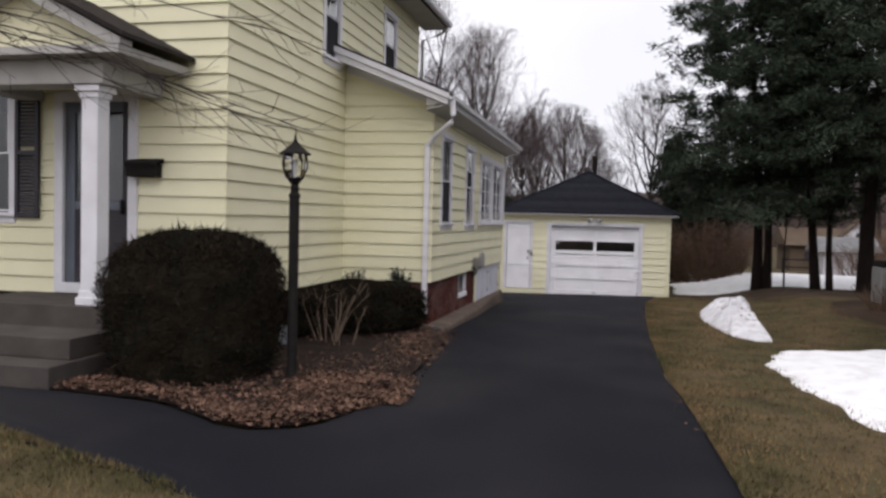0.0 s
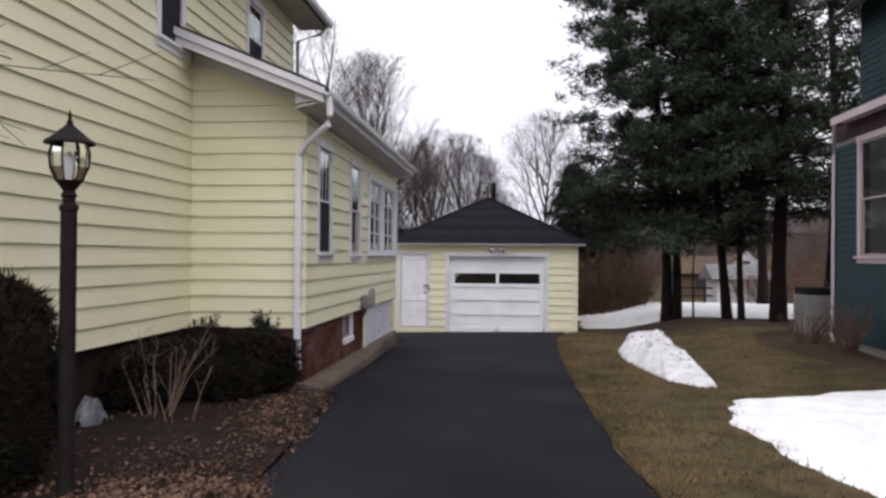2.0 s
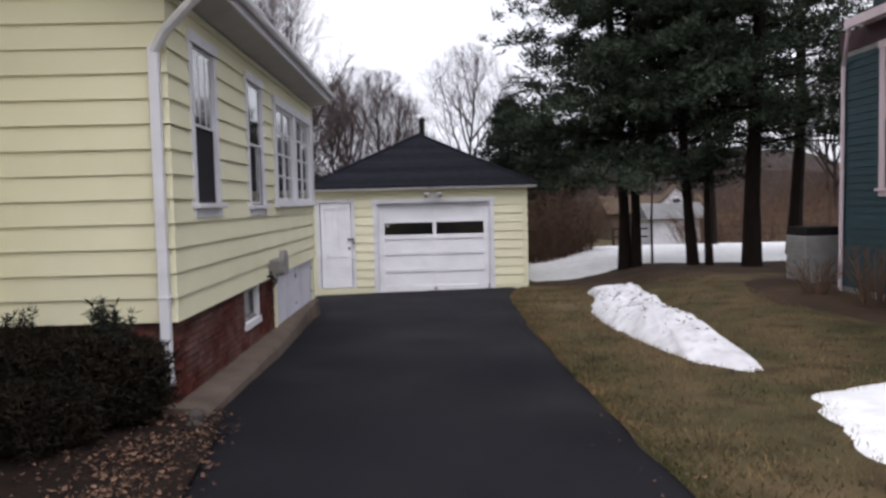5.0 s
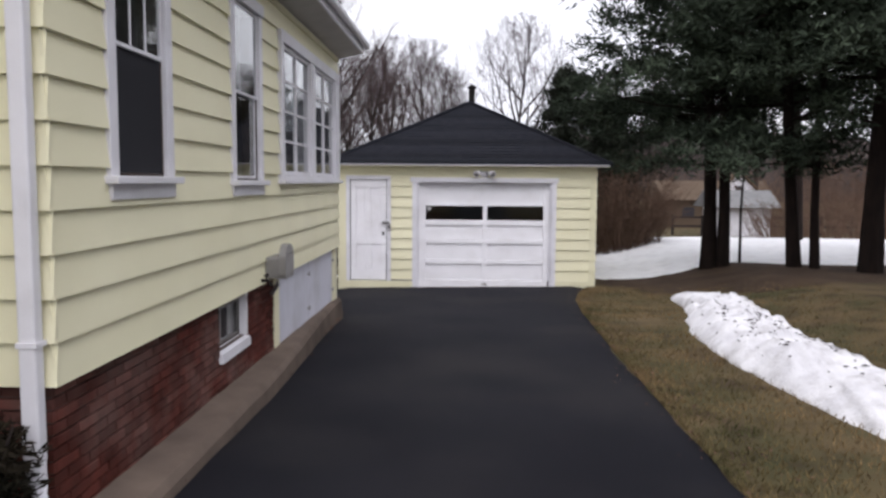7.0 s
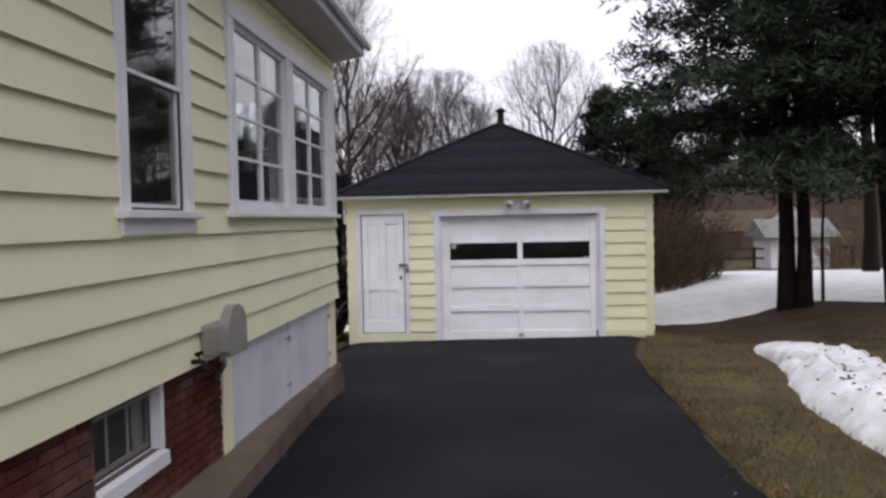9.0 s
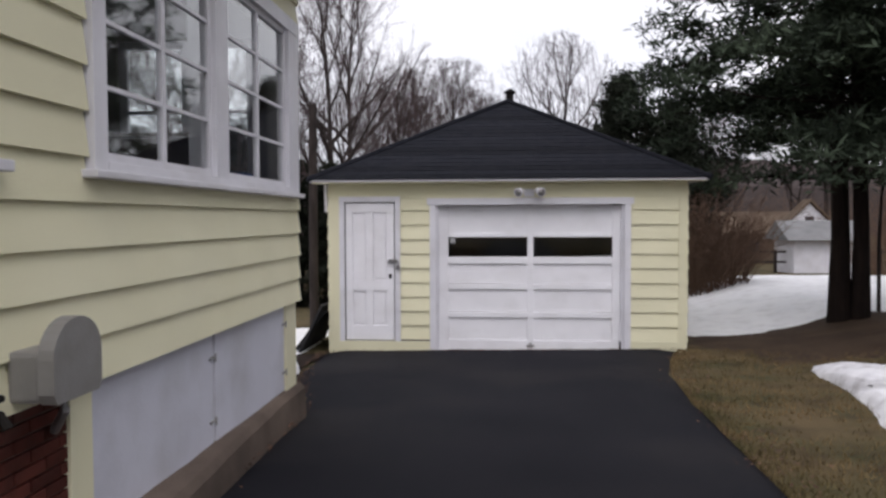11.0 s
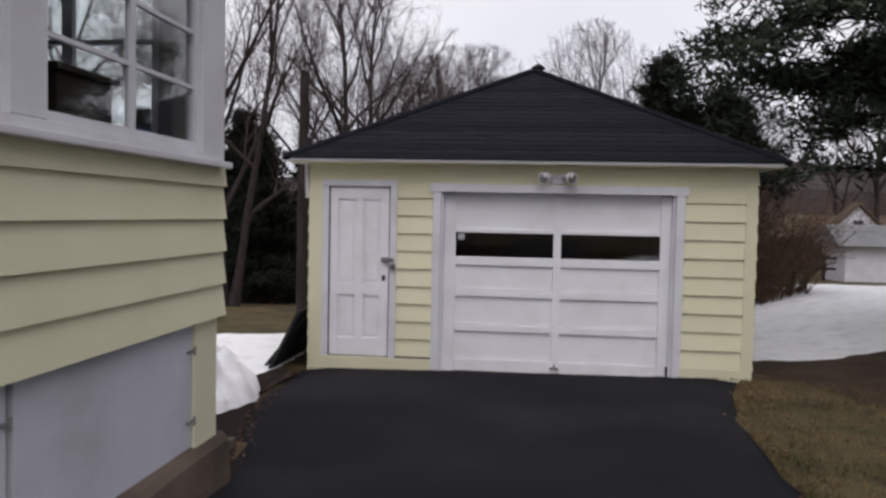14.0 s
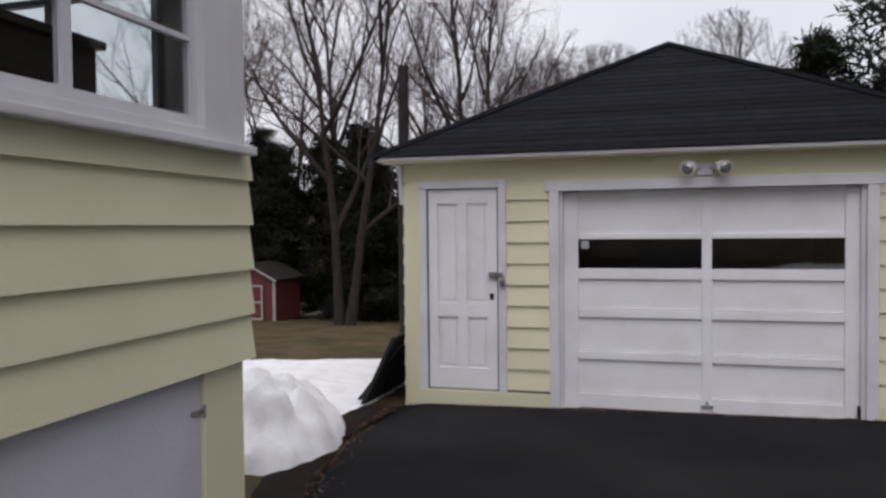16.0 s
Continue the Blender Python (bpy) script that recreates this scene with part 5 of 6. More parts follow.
def sprig(x, y, n, h, seed):
    """A loose upright spray of needled twigs above the low shrubs."""
    r = random.Random(seed)
    z = level(x, y)
    s = root("evergreen_sprig", (x, y, z), "upright olive evergreen sprig against the yellow siding", "shrub", "foundation shrubs")
    st, lv = Mesh(), Mesh()
    for _ in range(n):
        a = r.uniform(0, 6.283)
        e = Vector((x + 0.26 * math.cos(a) * r.random(), y - 0.05 + 0.12 * math.sin(a), z + h * r.uniform(0.7, 1.0)))
        st.tube([(x, y, z - 0.02), (x + (e.x - x) * 0.35, y, z + 0.55), e], [0.012, 0.008, 0.003], 4, False)
        for k in range(80):
            frond(lv, Vector((x + (e.x - x) * 0.35, y, z + 0.55)).lerp(e, r.uniform(0.0, 1.05)), r, r.uniform(0.04, 0.1), 0.014, 0.35)
    part("stem", st, BARK, s)
    part("foliage", lv, EVERGREEN, s)


sprig(-3.8, 10.42, 26, 1.02, 71)
sprig(-4.55, 10.45, 12, 0.92, 72)

m = Mesh()
r = random.Random(3)
n = 14
for j in range(n):
    for i in range(n):
        u, v = i / (n - 1) - 0.5, j / (n - 1) - 0.5
        m.v.append((-4.76 + u * 0.26, 8.15 + v * 0.42, 0.46 + 0.26 * max(0, 1 - (u * u + v * v) * 3.4) + 0.09 * noise.noise(Vector((u * 7, v * 9, 1)))))
m.f = [(j * n + i, j * n + i + 1, (j + 1) * n + i + 1, (j + 1) * n + i) for j in range(n - 1) for i in range(n - 1)]
single("plastic_sheet", m, PLASTIC, "crumpled milky plastic sheet lying by the basement wall", "plastic sheet")


def bare_tree_meshes(seed, height, width, fork, stems=1, fine=1.0, limbs=15):
    """A leafless tree with a rounded crown: trunk and limbs in one mesh, finer wood in another."""
    r = random.Random(seed)
    trunk, twig = Mesh(), Mesh()
    low = height * fork
    mid, half = (low + height) / 2, (height - low) / 2

    def room(p, d):
        """The way from p along d to the crown's outline."""
        a = Vector((p.x / width, p.y / width, (p.z - mid) / half))
        b = Vector((d.x / width, d.y / width, d.z / half))
        bb, ab, cc = b.dot(b), a.dot(b), a.dot(a) - 1
        disc = ab * ab - bb * cc
        return max(0.0, (-ab + disc ** 0.5) / bb) if disc > 0 else 0.0

    def turn(d, angle):
        side = d.cross(Vector((r.gauss(0, 1), r.gauss(0, 1), r.gauss(0, 1)))).normalized()
        return (d * math.cos(angle) + side * math.sin(angle)).normalized()

    def run(p, d, length, k, waver, lift):
        pts, dd = [p], d
        for _ in range(k):
            dd = (dd + Vector((r.gauss(0, waver), r.gauss(0, waver), r.gauss(0, waver) + lift))).normalized()
            pts.append(pts[-1] + dd * (length / k))
        return pts

    def spike(p, d, length, rad):
        a = d.cross(Vector((0.3, 0.5, 0.8))).normalized() * rad
        b = d.cross(a)
        twig.add([p + a, p - a * 0.5 + b * 0.87, p - a * 0.5 - b * 0.87, p + d * length], [(0, 1, 3), (1, 2, 3), (2, 0, 3)])

    def along(pts, f):
        f *= len(pts) - 1
        i = min(len(pts) - 2, int(f))
        return pts[i].lerp(pts[i + 1], f - i), (pts[i + 1] - pts[i]).normalized()

    def branch(p, d, length, rad, depth):
        if length < 0.12:
            return
        k = 5 if depth == 1 else 4 if depth == 2 else 3
        if depth == 4:
            spike(p, d, length, rad)
            for _ in range(2):
                q, e = p + d * length * r.uniform(0.3, 0.85), turn(d, r.uniform(0.4, 0.9))
                spike(q, e, length * r.uniform(0.35, 0.7), rad * 0.7)
            return
        pts = run(p, d, length, k, 0.11, 0.07 if depth == 1 else 0.03)
        (trunk if depth == 1 else twig).tube(pts, [max(0.006 * fine, rad * (1 - 0.8 * i / k)) for i in range(k + 1)], 6 if depth == 1 else 3, False)
        n = {1: 8, 2: 6, 3: 4}[depth]
        for i in range(n):
            f = 0.22 + 0.78 * (i + r.random()) / n if i < n - 1 else 1.0
            q, e = along(pts, min(0.999, f))
            g = turn(e, r.uniform(0.45, 0.95) if f < 1 else 0.2)
            g = (g + Vector((0, 0, 0.18))).normalized()
            reach = min(room(q, g) * r.uniform(0.75, 1.08), length * r.uniform(0.34, 0.62))
            branch(q, g, reach, max(0.006 * fine, rad * (1 - 0.75 * f) * r.uniform(0.45, 0.65)), depth + 1)

    for s in range(stems):
        a0 = 2.4 * s + seed
        lean = Vector((0.16 * math.cos(a0), 0.16 * math.sin(a0), 1)) if stems > 1 else Vector((r.gauss(0, 0.03), r.gauss(0, 0.03), 1))
        base = Vector((0.28 * s * math.cos(a0), 0.28 * s * math.sin(a0), -0.3))
        rad = height * 0.0135 * (0.8 if stems > 1 else 1)
        pts = run(base, lean.normalized(), height * 0.93, 9, 0.035, 0.02)
        trunk.tube(pts, [rad * 1.3] + [rad * (1 - 0.93 * (i / 9) ** 0.9) for i in range(1, 10)], 8, False)
        n = limbs // stems + 2
        for i in range(n):
            f = (low * 0.9 + (height * 0.9 - low) * ((i + r.random()) / n) ** 1.15) / (height * 0.93)
            q, e = along(pts, min(0.99, f))
            az = 2.4 * i + r.uniform(-0.5, 0.5) + seed
            tilt = r.uniform(0.55, 1.0) * (1.1 - 0.55 * f)
            g = Vector((math.cos(az) * math.sin(tilt), math.sin(az) * math.sin(tilt), math.cos(tilt)))
            branch(q, g, max(0.4, room(q, g) * r.uniform(0.7, 1.0)), rad * (1 - 0.85 * f) * r.uniform(0.5, 0.75) + 0.01, 1)
    return trunk.mesh("trunk", BARK), twig.mesh("twigs", TWIGS)


def bare_tree(meshes):
    t = root("bare_tree", (0, 0, 0), "tall leafless deciduous tree with grey bark behind the garage", "tree", "bare background trees")
    part("trunk", meshes[0], BARK, t)
    part("twig_spray", meshes[1], TWIGS, t)
    return t


kinds = [bare_tree(bare_tree_meshes(s, h, w, f, st, 0.9, n)) for s, h, w, f, st, n in ((3, 13, 4.0, 0.28, 1, 14), (7, 15, 4.6, 0.22, 2, 13), (11, 12, 3.2, 0.3, 1, 13), (19, 17, 4.4, 0.3, 1, 13))]
spots = [(-11.2, 38, 1.05, 1), (-9.0, 43.5, 0.9, 3), (-15.5, 46, 1.0, 3), (-10.6, 56, 1.15, 3), (-15.5, 58, 1.15, 1), (-6.8, 51, 1.0, 2), (-4.2, 53, 1.02, 2), (-6.0, 60, 1.1, 0),
         (1.6, 60, 1.1, 0), (-1.4, 72, 0.8, 2), (-20, 43, 1.0, 3), (-22, 54, 1.1, 1), (8, 66, 0.8, 2), (12, 62, 0.75, 0), (18, 60, 0.9, 3), (24, 52, 0.9, 1), (21, 46, 0.9, 2), (27, 42, 0.9, 3), (-12.5, 70, 1.15, 1), (14.5, 74, 0.8, 3), (20, 72, 0.85, 1), (10, 80, 0.8, 1), (-8.0, 66, 1.1, 2), (-3.4, 63, 1.0, 2), (-9.8, 61, 1.05, 0), (-5.2, 70, 1.1, 0)]
used = set()
for i, (x, y, s, k) in enumerate(spots):
    mm = pose(x, y, level(x, y), 0, 0, i * 67)
    if k in used:
        c = copy_thing(kinds[k], mm)
    else:
        used.add(k)
        c = kinds[k]
        c.matrix_basis = mm
    c.scale = (s, s, s)


def pine(name, x, y, h, base, reach, seed, lean=(0, 0), r0=0.2, label="tall dark pine with bare lower trunk", top_reach=0.35, clump=1.0, dens=1.0):
    r = random.Random(seed)
    z = level(x, y)
    t = root(name, (x, y, z), label, "tree", "pines beside the garage" if name == "pine_tree" else "dark conifers")
    tr, lm, fo = Mesh(), Mesh(), Mesh()
    axis = [Vector((x + lean[0] * f * h + 0.12 * math.sin(f * 7 + seed), y + lean[1] * f * h, z - 0.1 + f * h)) for f in [i / 10 for i in range(11)]]
    tr.tube(axis, [r0 * 1.25] + [r0 * (1 - 0.85 * i / 10) for i in range(1, 11)], 10)
    zz = base
    while zz < h * 0.985:
        f = zz / h
        i = min(9, int(f * 10))
        p = axis[i].lerp(axis[i + 1], f * 10 - i)
        g = (zz - base) / (h - base)
        ln = reach * (1 - g) ** 0.8 + top_reach
        ln *= 0.75 + 0.25 * min(1, g * 6 + 0.4)
        n = r.choice((2, 3, 3, 4))
        for _ in range(n):
            a = r.uniform(0, 6.283)
            l = ln * r.uniform(0.55, 1.1)
            d = Vector((math.cos(a), math.sin(a), 0))
            e = p + d * l + Vector((0, 0, l * r.uniform(-0.16, 0.16)))
            q = p + d * l * 0.5 + Vector((0, 0, l * r.uniform(0.0, 0.12)))
            if e.x < 1.6 and (e.z < 2.95 + 0.5 * (1.5 - e.x) or e.y < 23.5) and name == "pine_tree":
                continue
            lm.tube([p, q, e], [0.028 * (1 - g) + 0.006, 0.016 * (1 - g) + 0.004, 0.003], 4, False)
            for _ in range(int((2.2 + l * 2.8) * dens)):
                u = r.uniform(0.2, 1.05) ** 0.8
                c = (p.lerp(q, u * 2) if u < 0.5 else q.lerp(e, u * 2 - 1)) + Vector((r.gauss(0, 0.11), r.gauss(0, 0.11), r.gauss(0.03, 0.07))) * (0.6 + 0.35 * l) * clump
                size = r.uniform(0.75, 1.5) * clump
                for _ in range(46):
                    frond(fo, c + Vector((r.gauss(0, 0.1), r.gauss(0, 0.1), r.gauss(0, 0.055))) * size, r, r.uniform(0.09, 0.2) * size, 0.03 * size, 0.2)
        zz += r.uniform(0.16, 0.34) * (0.6 + 0.5 * (1 - g))
    part("trunk", tr, PINEBARK, t)
    part("branchwork", lm, PINEBARK, t)
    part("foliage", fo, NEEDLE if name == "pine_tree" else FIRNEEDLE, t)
    return t


pine("pine_tree", 3.8, 24.5, 15.0, 2.4, 3.6, 101, (-0.03, 0.01), 0.15, clump=1.1, dens=1.65)
pine("pine_tree", 4.02, 24.4, 14.0, 2.8, 2.9, 102, (0.02, 0.01), 0.13, clump=1.1, dens=1.05)
pine("pine_tree", 5.3, 23.6, 15.0, 2.8, 3.0, 103, (-0.03, 0.0), 0.13, clump=1.05, dens=0.8)
pine("pine_tree", 5.75, 23.4, 13.0, 3.6, 2.6, 104, (0.004, 0), 0.09, dens=0.8)
pine("pine_tree", 6.55, 22.6, 16.5, 3.0, 3.2, 105, (0.0, 0), 0.2, clump=1.1, dens=0.85)
pine("pine_tree", 9.4, 26.5, 15.0, 3.4, 3.4, 106, (0.0, 0), 0.2, clump=1.15, dens=0.5)
pine("pine_tree", 12.6, 25.0, 14.0, 3.6, 3.0, 107, (0.0, 0), 0.2, clump=1.15, dens=0.5)
pine("pine_tree", 9.2, 33.0, 14.0, 4.5, 3.0, 108, (0.0, 0), 0.2, dens=0.5)
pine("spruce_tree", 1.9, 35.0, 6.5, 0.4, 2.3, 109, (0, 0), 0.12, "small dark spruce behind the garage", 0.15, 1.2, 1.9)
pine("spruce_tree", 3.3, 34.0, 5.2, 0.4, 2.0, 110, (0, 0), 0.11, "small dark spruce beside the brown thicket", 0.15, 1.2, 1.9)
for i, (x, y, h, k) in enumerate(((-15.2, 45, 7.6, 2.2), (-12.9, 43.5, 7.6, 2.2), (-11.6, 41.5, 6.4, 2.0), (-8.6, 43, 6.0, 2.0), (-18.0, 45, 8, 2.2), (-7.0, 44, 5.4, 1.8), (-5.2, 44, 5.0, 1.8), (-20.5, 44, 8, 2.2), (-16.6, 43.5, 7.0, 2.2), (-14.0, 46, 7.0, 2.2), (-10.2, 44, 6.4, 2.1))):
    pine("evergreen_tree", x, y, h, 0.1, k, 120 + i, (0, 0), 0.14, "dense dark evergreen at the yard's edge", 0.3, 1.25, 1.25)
sap = root("sapling", (4.8, 25.2, 0.15), "thin bare sapling standing in the snow", "tree")
part("stem", Mesh().tube([(4.8, 25.2, 0.05), (4.78, 25.2, 1.5), (4.85, 25.2, 3.3)], [0.035, 0.03, 0.012], 6), BARK, sap)
post = root("wooden_post", (-5.05, 25.6, -0.2), "weathered grey wooden post beside the garage", "post")
part("shaft", Mesh().tube([(-5.05, 25.6, -0.5), (-5.05, 25.6, 2.0), (-5.04, 25.6, 4.02)], [0.085, 0.08, 0.075], 10), BARK, post)


def brush(x, y, rx, ry, h, n, seed, label):
    """A thicket of thin bare stems."""
    r = random.Random(seed)
    m = Mesh()
    for _ in range(n):
        a, k = r.uniform(0, 6.283), r.random() ** 0.5
        px, py = x + rx * k * math.cos(a), y + ry * k * math.sin(a)
        z = level(px, py)
        hh = h * r.uniform(0.5, 1.0) * (1 - 0.45 * k * k)
        e = (px + (0.5 * k * math.cos(a) + r.uniform(-0.5, 0.5)) * hh, py + r.uniform(-0.5, 0.5) * hh, z + hh)
        m.tube([(px, py, z - 0.05), ((px + e[0]) / 2 + r.uniform(-0.1, 0.1), (py + e[1]) / 2, z + hh * 0.55), e], [0.011, 0.008, 0.004], 3, False)
        for _ in range(6):
            f = r.uniform(0.3, 0.95)
            q = Vector((px, py, z)).lerp(Vector(e), f)
            m.tube([q, q + Vector((r.uniform(-0.5, 0.5), r.uniform(-0.5, 0.5), r.uniform(-0.1, 0.45))) * hh * 0.55], [0.006, 0.003], 3, False)
    single("thicket", m, BRUSH, label, "thicket", "", "stuff")


brush(3.1, 31.2, 1.3, 1.1, 2.9, 520, 61, "brown leafless thicket beside the garage")
brush(13.0, 36.0, 4.0, 2.5, 2.2, 500, 62, "brown leafless thicket beyond the pines")
brush(23.0, 50.0, 9.0, 4.0, 5.5, 900, 63, "brown leafless scrub in the distance")
brush(-12.0, 62.0, 20.0, 5.0, 5.0, 700, 64, "brown leafless woodland edge behind the yard")
brush(12.0, 82.0, 34.0, 6.0, 8.0, 800, 65, "far brown leafless woodland")

def debris(n, seed):
    """Bits of bark and leaf lying on the snow ridge."""
    r = random.Random(seed)
    tree = bpy.data.objects["snow_ridge"]
    vs = [v.co for v in tree.data.vertices]
    m = Mesh()
    for _ in range(n):
        c = r.choice(vs)
        if c.z < level(c.x, c.y) + 0.1 or c.y > 19.5:
            continue
        s, a = r.uniform(0.012, 0.045), r.uniform(0, 6.28)
        d, w = Vector((math.cos(a), math.sin(a), 0)) * s, Vector((-math.sin(a), math.cos(a), 0)) * s * 0.45
        p = c + Vector((0, 0, 0.008))
        m.add([p - d, p - w, p + d, p + w, p + Vector((0, 0, 0.012))], [(0, 1, 4), (1, 2, 4), (2, 3, 4), (3, 0, 4)])
    single("bark_litter", m, SOIL, "dark bits of bark scattered on the snow ridge", "litter", kind="stuff")


debris(260, 12)


def wooded_ridge():
    m = Mesh()
    n = 160
    for i in range(n + 1):
        x = -260 + 520 * i / n
        top = 9 + 5 * noise.noise(Vector((x * 0.012, 1, 4))) + 2.2 * noise.noise(Vector((x * 0.09, 2, 4))) + 1.0 * noise.noise(Vector((x * 0.4, 2, 4)))
        m.v += [(x, 150, -4), (x, 152, top * 0.6), (x, 158, top), (x, 190, -4)]
    m.f = [(4 * i + k, 4 * i + 4 + k, 4 * i + 5 + k, 4 * i + 1 + k) for i in range(n) for k in range(3)]
    single("backdrop", m, RIDGE, "far leafless wooded ridge behind the gardens", "wooded ridge", kind="structure")


wooded_ridge()

# twigs of a bare ornamental tree that reach in over the front walk
orn = root("ornamental_tree", (-6.3, 1.8, 0.55), "bare ornamental tree whose drooping twigs reach the walk", "tree")
r = random.Random(77)
tm, wm = Mesh(), Mesh()
tm.tube([(-6.3, 1.8, 0.45), (-6.25, 1.8, 1.6), (-6.1, 1.85, 2.6), (-5.6, 2.0, 3.4)], [0.13, 0.11, 0.09, 0.06], 9)
for end, mid in (((-2.5, 3.6, 2.72), (-4.2, 2.9, 3.45)), ((-2.9, 3.9, 2.8), (-4.4, 3.0, 3.6)), ((-3.1, 3.3, 2.95), (-4.6, 2.6, 3.75)), ((-2.7, 4.4, 3.5), (-4.3, 3.2, 4.0)), ((-2.2, 3.4, 3.75), (-3.9, 2.7, 4.0)), ((-3.6, 4.2, 2.95), (-4.8, 3.0, 3.5)), ((-3.0, 4.6, 4.1), (-4.4, 3.3, 4.2))):
    p0, p1, p2 = Vector((-5.6, 2.0, 3.4)), Vector(mid), Vector(end)
    pts = [p0 * (1 - t) ** 2 + p1 * 2 * t * (1 - t) + p2 * t * t + Vector((r.gauss(0, 0.02), r.gauss(0, 0.02), r.gauss(0, 0.02))) for t in [i / 10 for i in range(11)]]
    tm.tube(pts, [0.0065 * (1 - 0.8 * i / 10) + 0.0015 for i in range(11)], 6, False)
    for i in range(3, 11):
        for _ in range(3):
            s0 = pts[i - 1].lerp(pts[i], r.random())
            d = (pts[i] - pts[i - 1]).normalized() + Vector((r.gauss(0, 0.38), r.gauss(0, 0.38), r.gauss(-0.1, 0.3)))
            l = r.uniform(0.15, 0.5)
            q = s0 + d * l * 0.5
            e = q + (d + Vector((r.gauss(0, 0.3), r.gauss(0, 0.3), r.gauss(0.1, 0.3)))) * l * 0.5
            wm.tube([s0, q, e], [0.0032, 0.0024, 0.0012], 3, False)
            for _ in range(2):
                b0 = q.lerp(e, r.random())
                wm.tube([b0, b0 + (d * 0.5 + Vector((r.gauss(0, 0.5), r.gauss(0, 0.5), r.gauss(0, 0.4)))) * l * 0.35], [0.002, 0.001], 3, False)
part("bough", tm, BARK, orn)
part("twig_spray", wm, BARK, orn)

# ---- the neighbour's teal house ----
nb = root("neighbour_house", (9, 13, 0.2), "teal clapboard neighbouring house with pinkish window trim", "house")
NX, NY = 5.8, 17.45
nh = (15.15, 16.2, 2.15, 4.3)
w = wall(nb, "x", NX, -1, 6.0, NY, 0.0, 4.75, [nh])
clapboards(w, "x", NX, -1, 6.0, NY + 0.02, 0.5, 4.35, 0.125, [(nh[0] - 0.13, nh[1] + 0.13, nh[2] - 0.14, nh[3] + 0.13)], mat=TEAL, proud=0.02, seed=70)
part("frieze", Mesh().box(NX - 0.03, NX - 0.001, 6.0, NY + 0.02, 4.44, 4.75), MAROON, nb)
window(nb, "x", NX, -1, *nh, casing=0.12, trim=PINKTRIM)
w = wall(nb, "y", NY, 1, NX + 0.14, 13.0, 0.0, 4.75)
clapboards(w, "y", NY, 1, NX - 0.02, 13.0, 0.5, 4.75, 0.125, mat=TEAL, proud=0.02, seed=71)
wall(nb, "y", 6.0, -1, NX, 13.0, 0.0, 7.6, mat=TEAL)
part("foundation", Mesh().box(NX + 0.01, 13.0, 6.0, NY - 0.01, -0.1, 0.49), MORTAR, nb)
part("lower_roof", Mesh().prism([(5.48, 4.76), (5.48, 4.83), (6.34, 5.26), (6.34, 5.17), (5.6, 4.76)], "y", 5.8, 16.75), ROOFDARK, nb)
part("eave_board", Mesh().box(5.45, 5.478, 5.8, 16.75, 4.7, 4.84).box(5.48, NX - 0.031, 5.8, 16.75, 4.752, 4.759), PINKTRIM, nb)
w = wall(nb, "x", 6.35, -1, 6.0, 17.5, 5.2, 7.3)
clapboards(w, "x", 6.35, -1, 6.0, 17.5, 5.2, 7.3, 0.125, mat=TEAL, proud=0.02, seed=72)
w = wall(nb, "y", 17.5, 1, 6.49, 13.0, 4.5, 7.3, mat=TEAL)
part("upper_roof", Mesh().prism([(5.8, 6.95), (5.8, 7.06), (9.7, 9.8), (13.6, 7.06), (13.6, 6.95), (9.7, 9.65)], "y", 5.6, 17.9), ROOFDARK, nb)
part("downspout", Mesh().tube([(5.5, 16.7, 4.72), (5.6, 16.95, 4.5), (5.74, 17.3, 4.2), (5.745, 17.38, 0.2)], [0.035] * 4, 8), PINKTRIM, nb)
ac = root("heat_pump", (5.95, 18.5, 0.3), "grey outdoor cooling unit with a black top", "cooling unit")
part("casing", Mesh().box(5.5, 6.25, 18.1, 18.85, 0.3, 1.32, 0.02), GREYMETAL, ac)
part("fan_guard", Mesh().box(5.52, 6.23, 18.12, 18.83, 1.321, 1.48, 0.02), BLACKMETAL, ac)
for i in range(12):
    part("louvre", Mesh().box(5.485, 5.5, 18.15, 18.8, 0.37 + i * 0.075, 0.395 + i * 0.075), GREYMETAL, ac)
cane_shrub(6.9, 18.9, 60, 0.9, 1.1, 35, "tangled leafless shrub beside the teal house", BRUSH, thick=0.007)
cane_shrub(5.1, 16.9, 40, 0.6, 0.6, 37, "low tangle of dead stems beside the cooling unit", BRUSH, thick=0.006)
cane_shrub(5.3, 15.6, 50, 0.5, 0.9, 36, "leafless shrub under the teal house's window", BRUSH, thick=0.007)

# ---- far buildings ----
def far_house(x, y, wx, wy, h, rise, wallm, roofm, label, base):
    b = root("far_house", (x, y, base), label, "house", "distant houses")
    part("wall", Mesh().box(x - wx, x + wx, y - wy, y + wy, base - 0.6, base + h), wallm, b)
    part("roof", Mesh().prism([(x - wx - 0.4, base + h), (x + wx + 0.4, base + h), (x, base + h + rise)], "y", y - wy - 0.4, y + wy + 0.4) if wx < wy else
         Mesh().prism([(y - wy - 0.4, base + h), (y + wy + 0.4, base + h), (y, base + h + rise)], "x", x - wx - 0.4, x + wx + 0.4), roofm, b)
    for i in (-1, 0, 1) if wallm is TANWALL else ():
        u = x + i * wx * 0.6
        wd = part("window", Mesh().box(u - 0.5, u + 0.5, y - wy - 0.04, y - wy + 0.02, base + h * 0.35, base + h * 0.8), TANWALL, b)
        part("pane", Mesh().box(u - 0.4, u + 0.4, y - wy - 0.06, y - wy - 0.041, base + h * 0.4, base + h * 0.75), SHUTTER, wd)


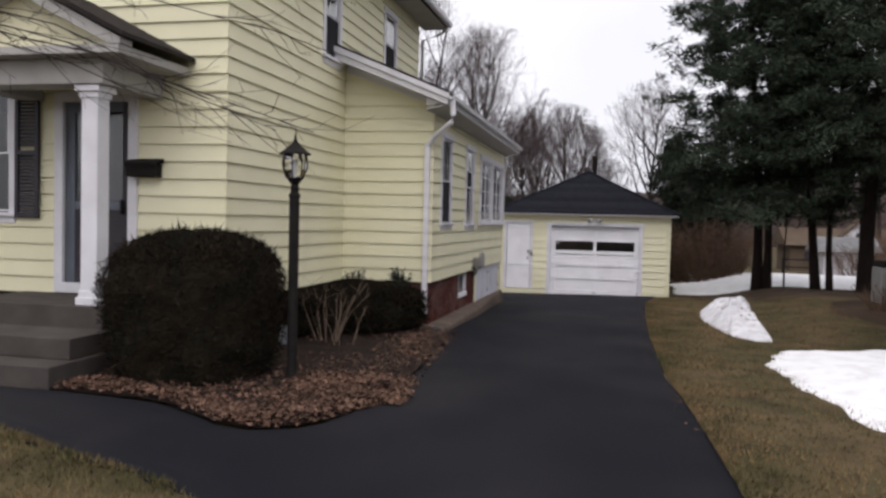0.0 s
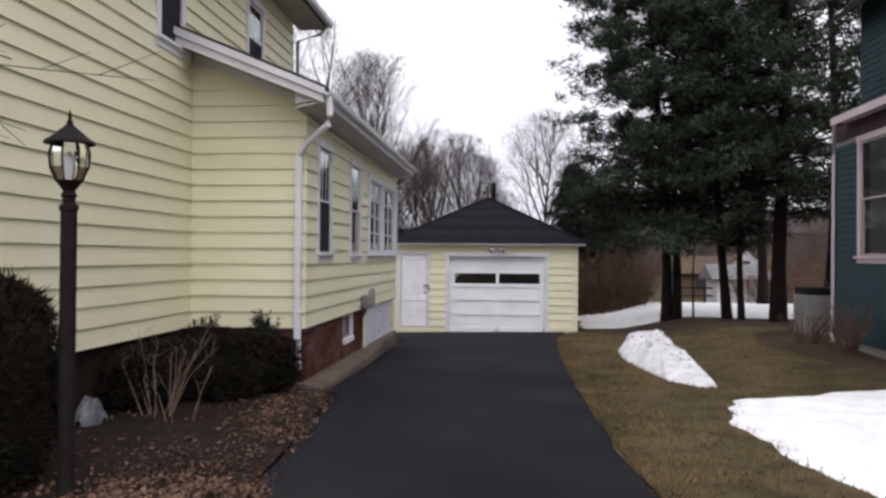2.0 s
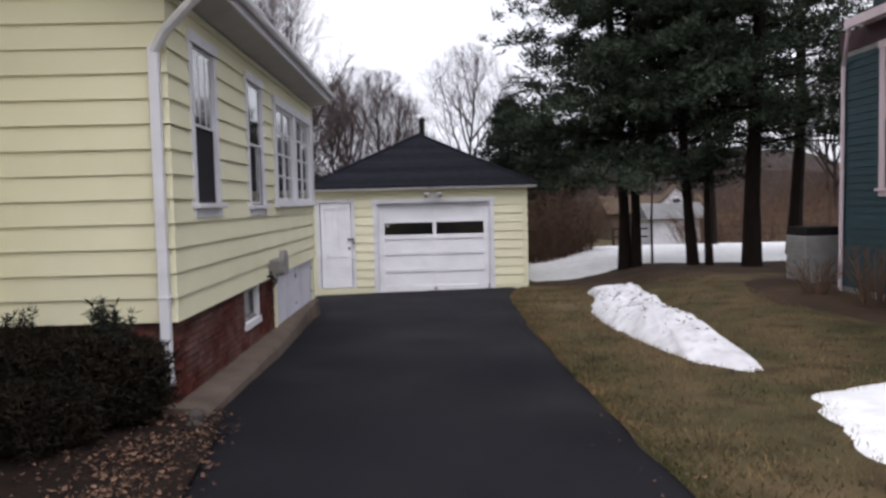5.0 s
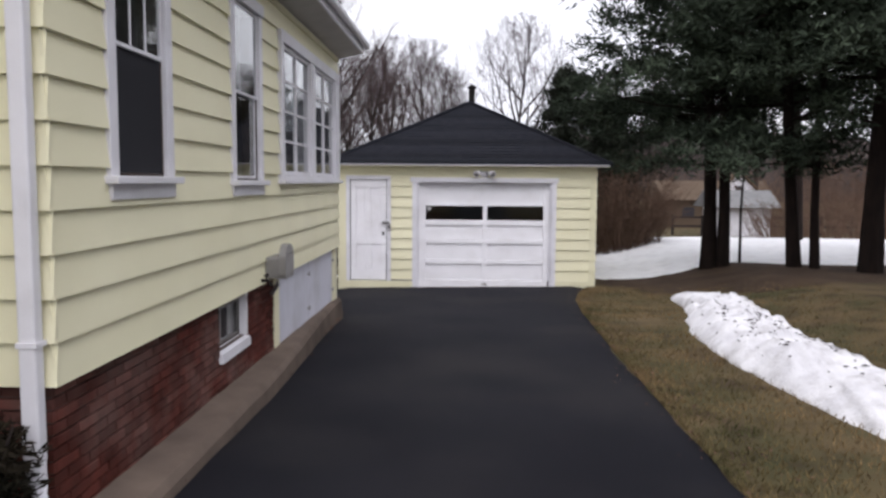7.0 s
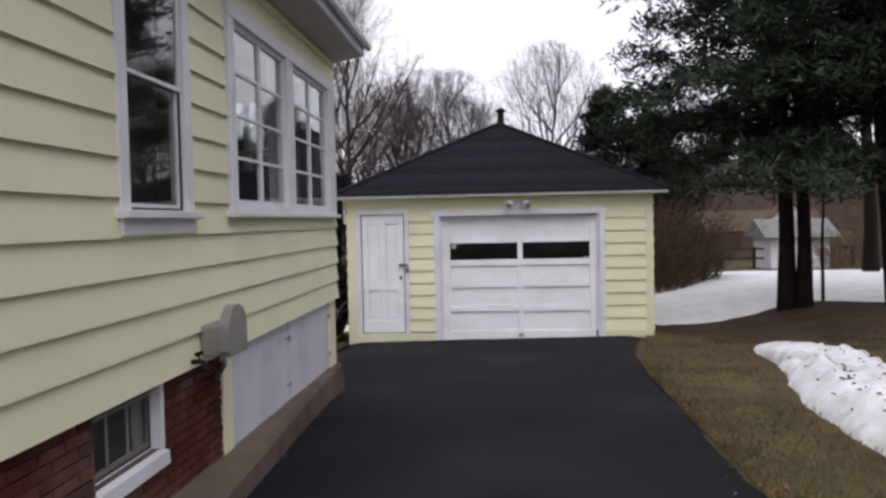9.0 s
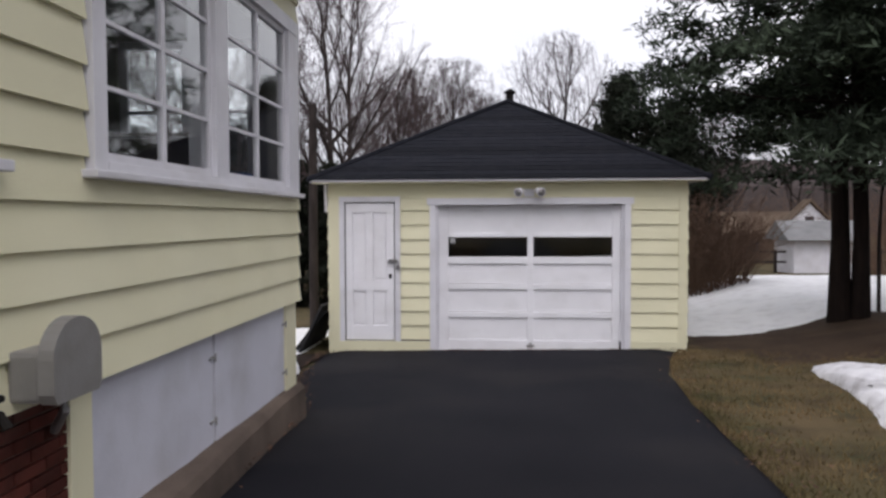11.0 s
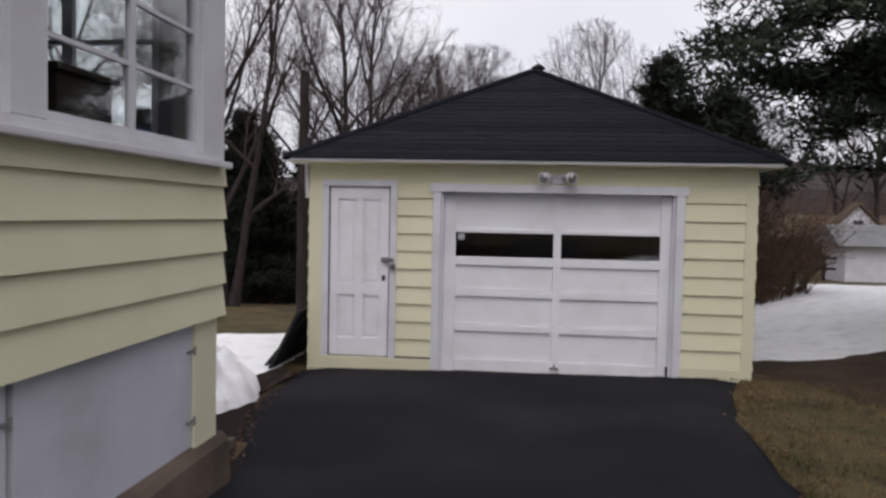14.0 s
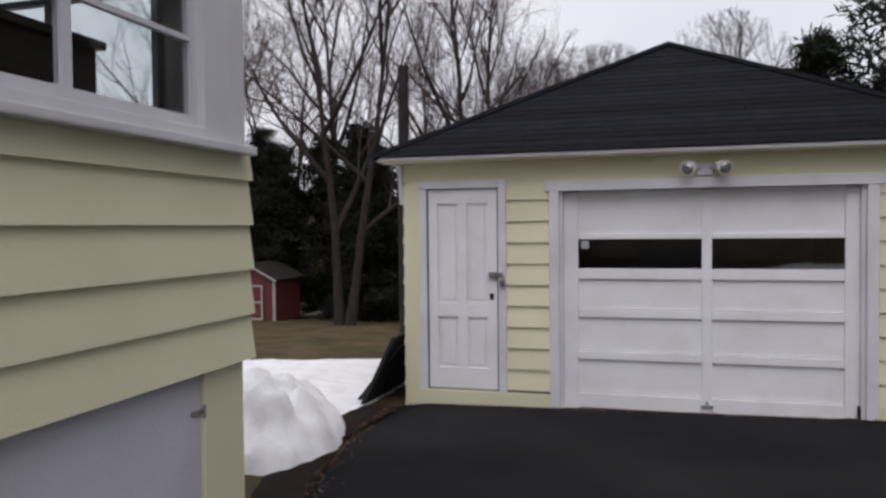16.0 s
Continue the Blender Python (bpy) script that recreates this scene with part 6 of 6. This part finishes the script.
far_house(15.2, 61.5, 3.4, 2.4, 1.9, 1.3, TANWALL, TANWALL, "low tan house in the distance", level(15, 61))
gable = root("gable_wing", (16.1, 58.6, 0), "white gabled front of a distant house with dark window", "house", "distant houses")
part("wall", Mesh().prism([(15.1, -1.2), (17.1, -1.2), (17.1, 1.75), (16.1, 2.75), (15.1, 1.75)], "y", 58.0, 59.0), WHITE, gable)
part("roof", Mesh().prism([(14.9, 1.62), (16.1, 2.82), (17.3, 1.62), (17.3, 1.76), (16.1, 2.96), (14.9, 1.76)], "y", 57.8, 59.05), TANWALL, gable)
part("window", Mesh().box(15.85, 16.35, 57.96, 57.999, 1.3, 1.95), SHUTTER, gable)
far_house(12.25, 47.3, 1.3, 1.25, 1.4, 0.85, WHITE, GREYROOF, "small white outbuilding with grey roof", level(12.25, 47.3) + 0.05)
fence = root("rail_fence", (14, 47, -0.5), "low grey wooden fence in the distance", "fence")
for i in range(9):
    x = 9 + i * 1.5
    part("post", Mesh().box(x - 0.06, x + 0.06, 47, 47.12, level(x, 47) - 0.1, level(x, 47) + 1.0), BARK, fence)
for z in (0.4, 0.85):
    part("rail", Mesh().box(9, 21, 47.03, 47.09, level(14, 47) + z, level(14, 47) + z + 0.09), BARK, fence)
shed = root("shed", (-15.9, 41, -1.5), "small red garden shed with white trim", "shed")
sz = level(-15.8, 40)
part("wall", Mesh().box(-16.9, -14.9, 40, 42, sz - 0.1, sz + 1.45), SHEDRED, shed)
part("gable", Mesh().prism([(-16.9, sz + 1.45), (-14.9, sz + 1.45), (-15.9, sz + 1.95)], "y", 40, 42), SHEDRED, shed)
part("roof", Mesh().prism([(-17.05, sz + 1.4), (-15.9, sz + 1.98), (-14.75, sz + 1.4), (-14.75, sz + 1.46), (-15.9, sz + 2.05), (-17.05, sz + 1.46)], "y", 39.85, 42.15), ROOFDARK, shed)
d = part("door", Mesh().box(-16.05, -15.35, 39.95, 39.99, sz, sz + 1.25), SHEDRED, shed)
m = Mesh()
for a, b, c, e in ((-16.05, -15.99, 0, 1.25), (-15.41, -15.35, 0, 1.25), (-15.99, -15.41, 0, 0.06), (-15.99, -15.41, 0.6, 0.66), (-15.99, -15.41, 1.19, 1.25)):
    m.box(a, b, 39.92, 39.949, sz + c, sz + e)
part("door_trim", m, SOFFIT, d)
part("corner_trim", Mesh().box(-14.96, -14.88, 39.96, 40.04, sz - 0.1, sz + 1.45).prism([(-15.9, sz + 1.95), (-14.75, sz + 1.37), (-14.75, sz + 1.43), (-15.9, sz + 2.02)], "y", 39.82, 39.849), SOFFIT, shed)

# ---- bricks, one by one ----
def bricks(wall_ob, axis, plane, sign, u0, u1, z0, z1, holes=()):
    L, H = 0.205, 0.062
    me = Mesh().box(-0.0975, 0.0975, -0.02, 0.018, -0.026, 0.026)
    me.v = [(x * (0.985 if abs(y - 0.018) < 1e-6 else 1), y, z * (0.95 if abs(y - 0.018) < 1e-6 else 1)) for x, y, z in me.v]
    mesh = me.mesh("brick", BRICK)
    r = random.Random(9)
    k = 0
    z = z1 - H / 2
    while z > z0:
        u = u0 + (0 if k % 2 else L / 2)
        while u < u1 + L / 2:
            for a, b in cut(max(u0, u - 0.0975), min(u1, u + 0.0975), z - 0.004, z + 0.004, holes):
                if b - a < 0.02:
                    continue
                ob = new("brick", mesh)
                ob.parent = wall_ob
                d, c = r.uniform(-0.003, 0.003), (a + b) / 2
                ob.matrix_basis = pose(plane + sign * d, c, z, 0, 0, -90) if axis == "x" else pose(c, plane + sign * d, z, 0, 0, 180)
                ob.scale = ((b - a) / 0.195, 1, 1)
            u += L
        z -= H
        k += 1


bricks(bwall, "x", WING - 0.045, 1, WFRONT + 0.05, 14.86, 0.42, BOTTOM - 0.006, [(BW[0] - 0.012, BW[1] + 0.016, BW[2] - 0.115, 1.2)])
bricks(fwall, "y", WFRONT + 0.045, -1, -4.9, WING - 0.03, 0.36, BOTTOM - 0.006)
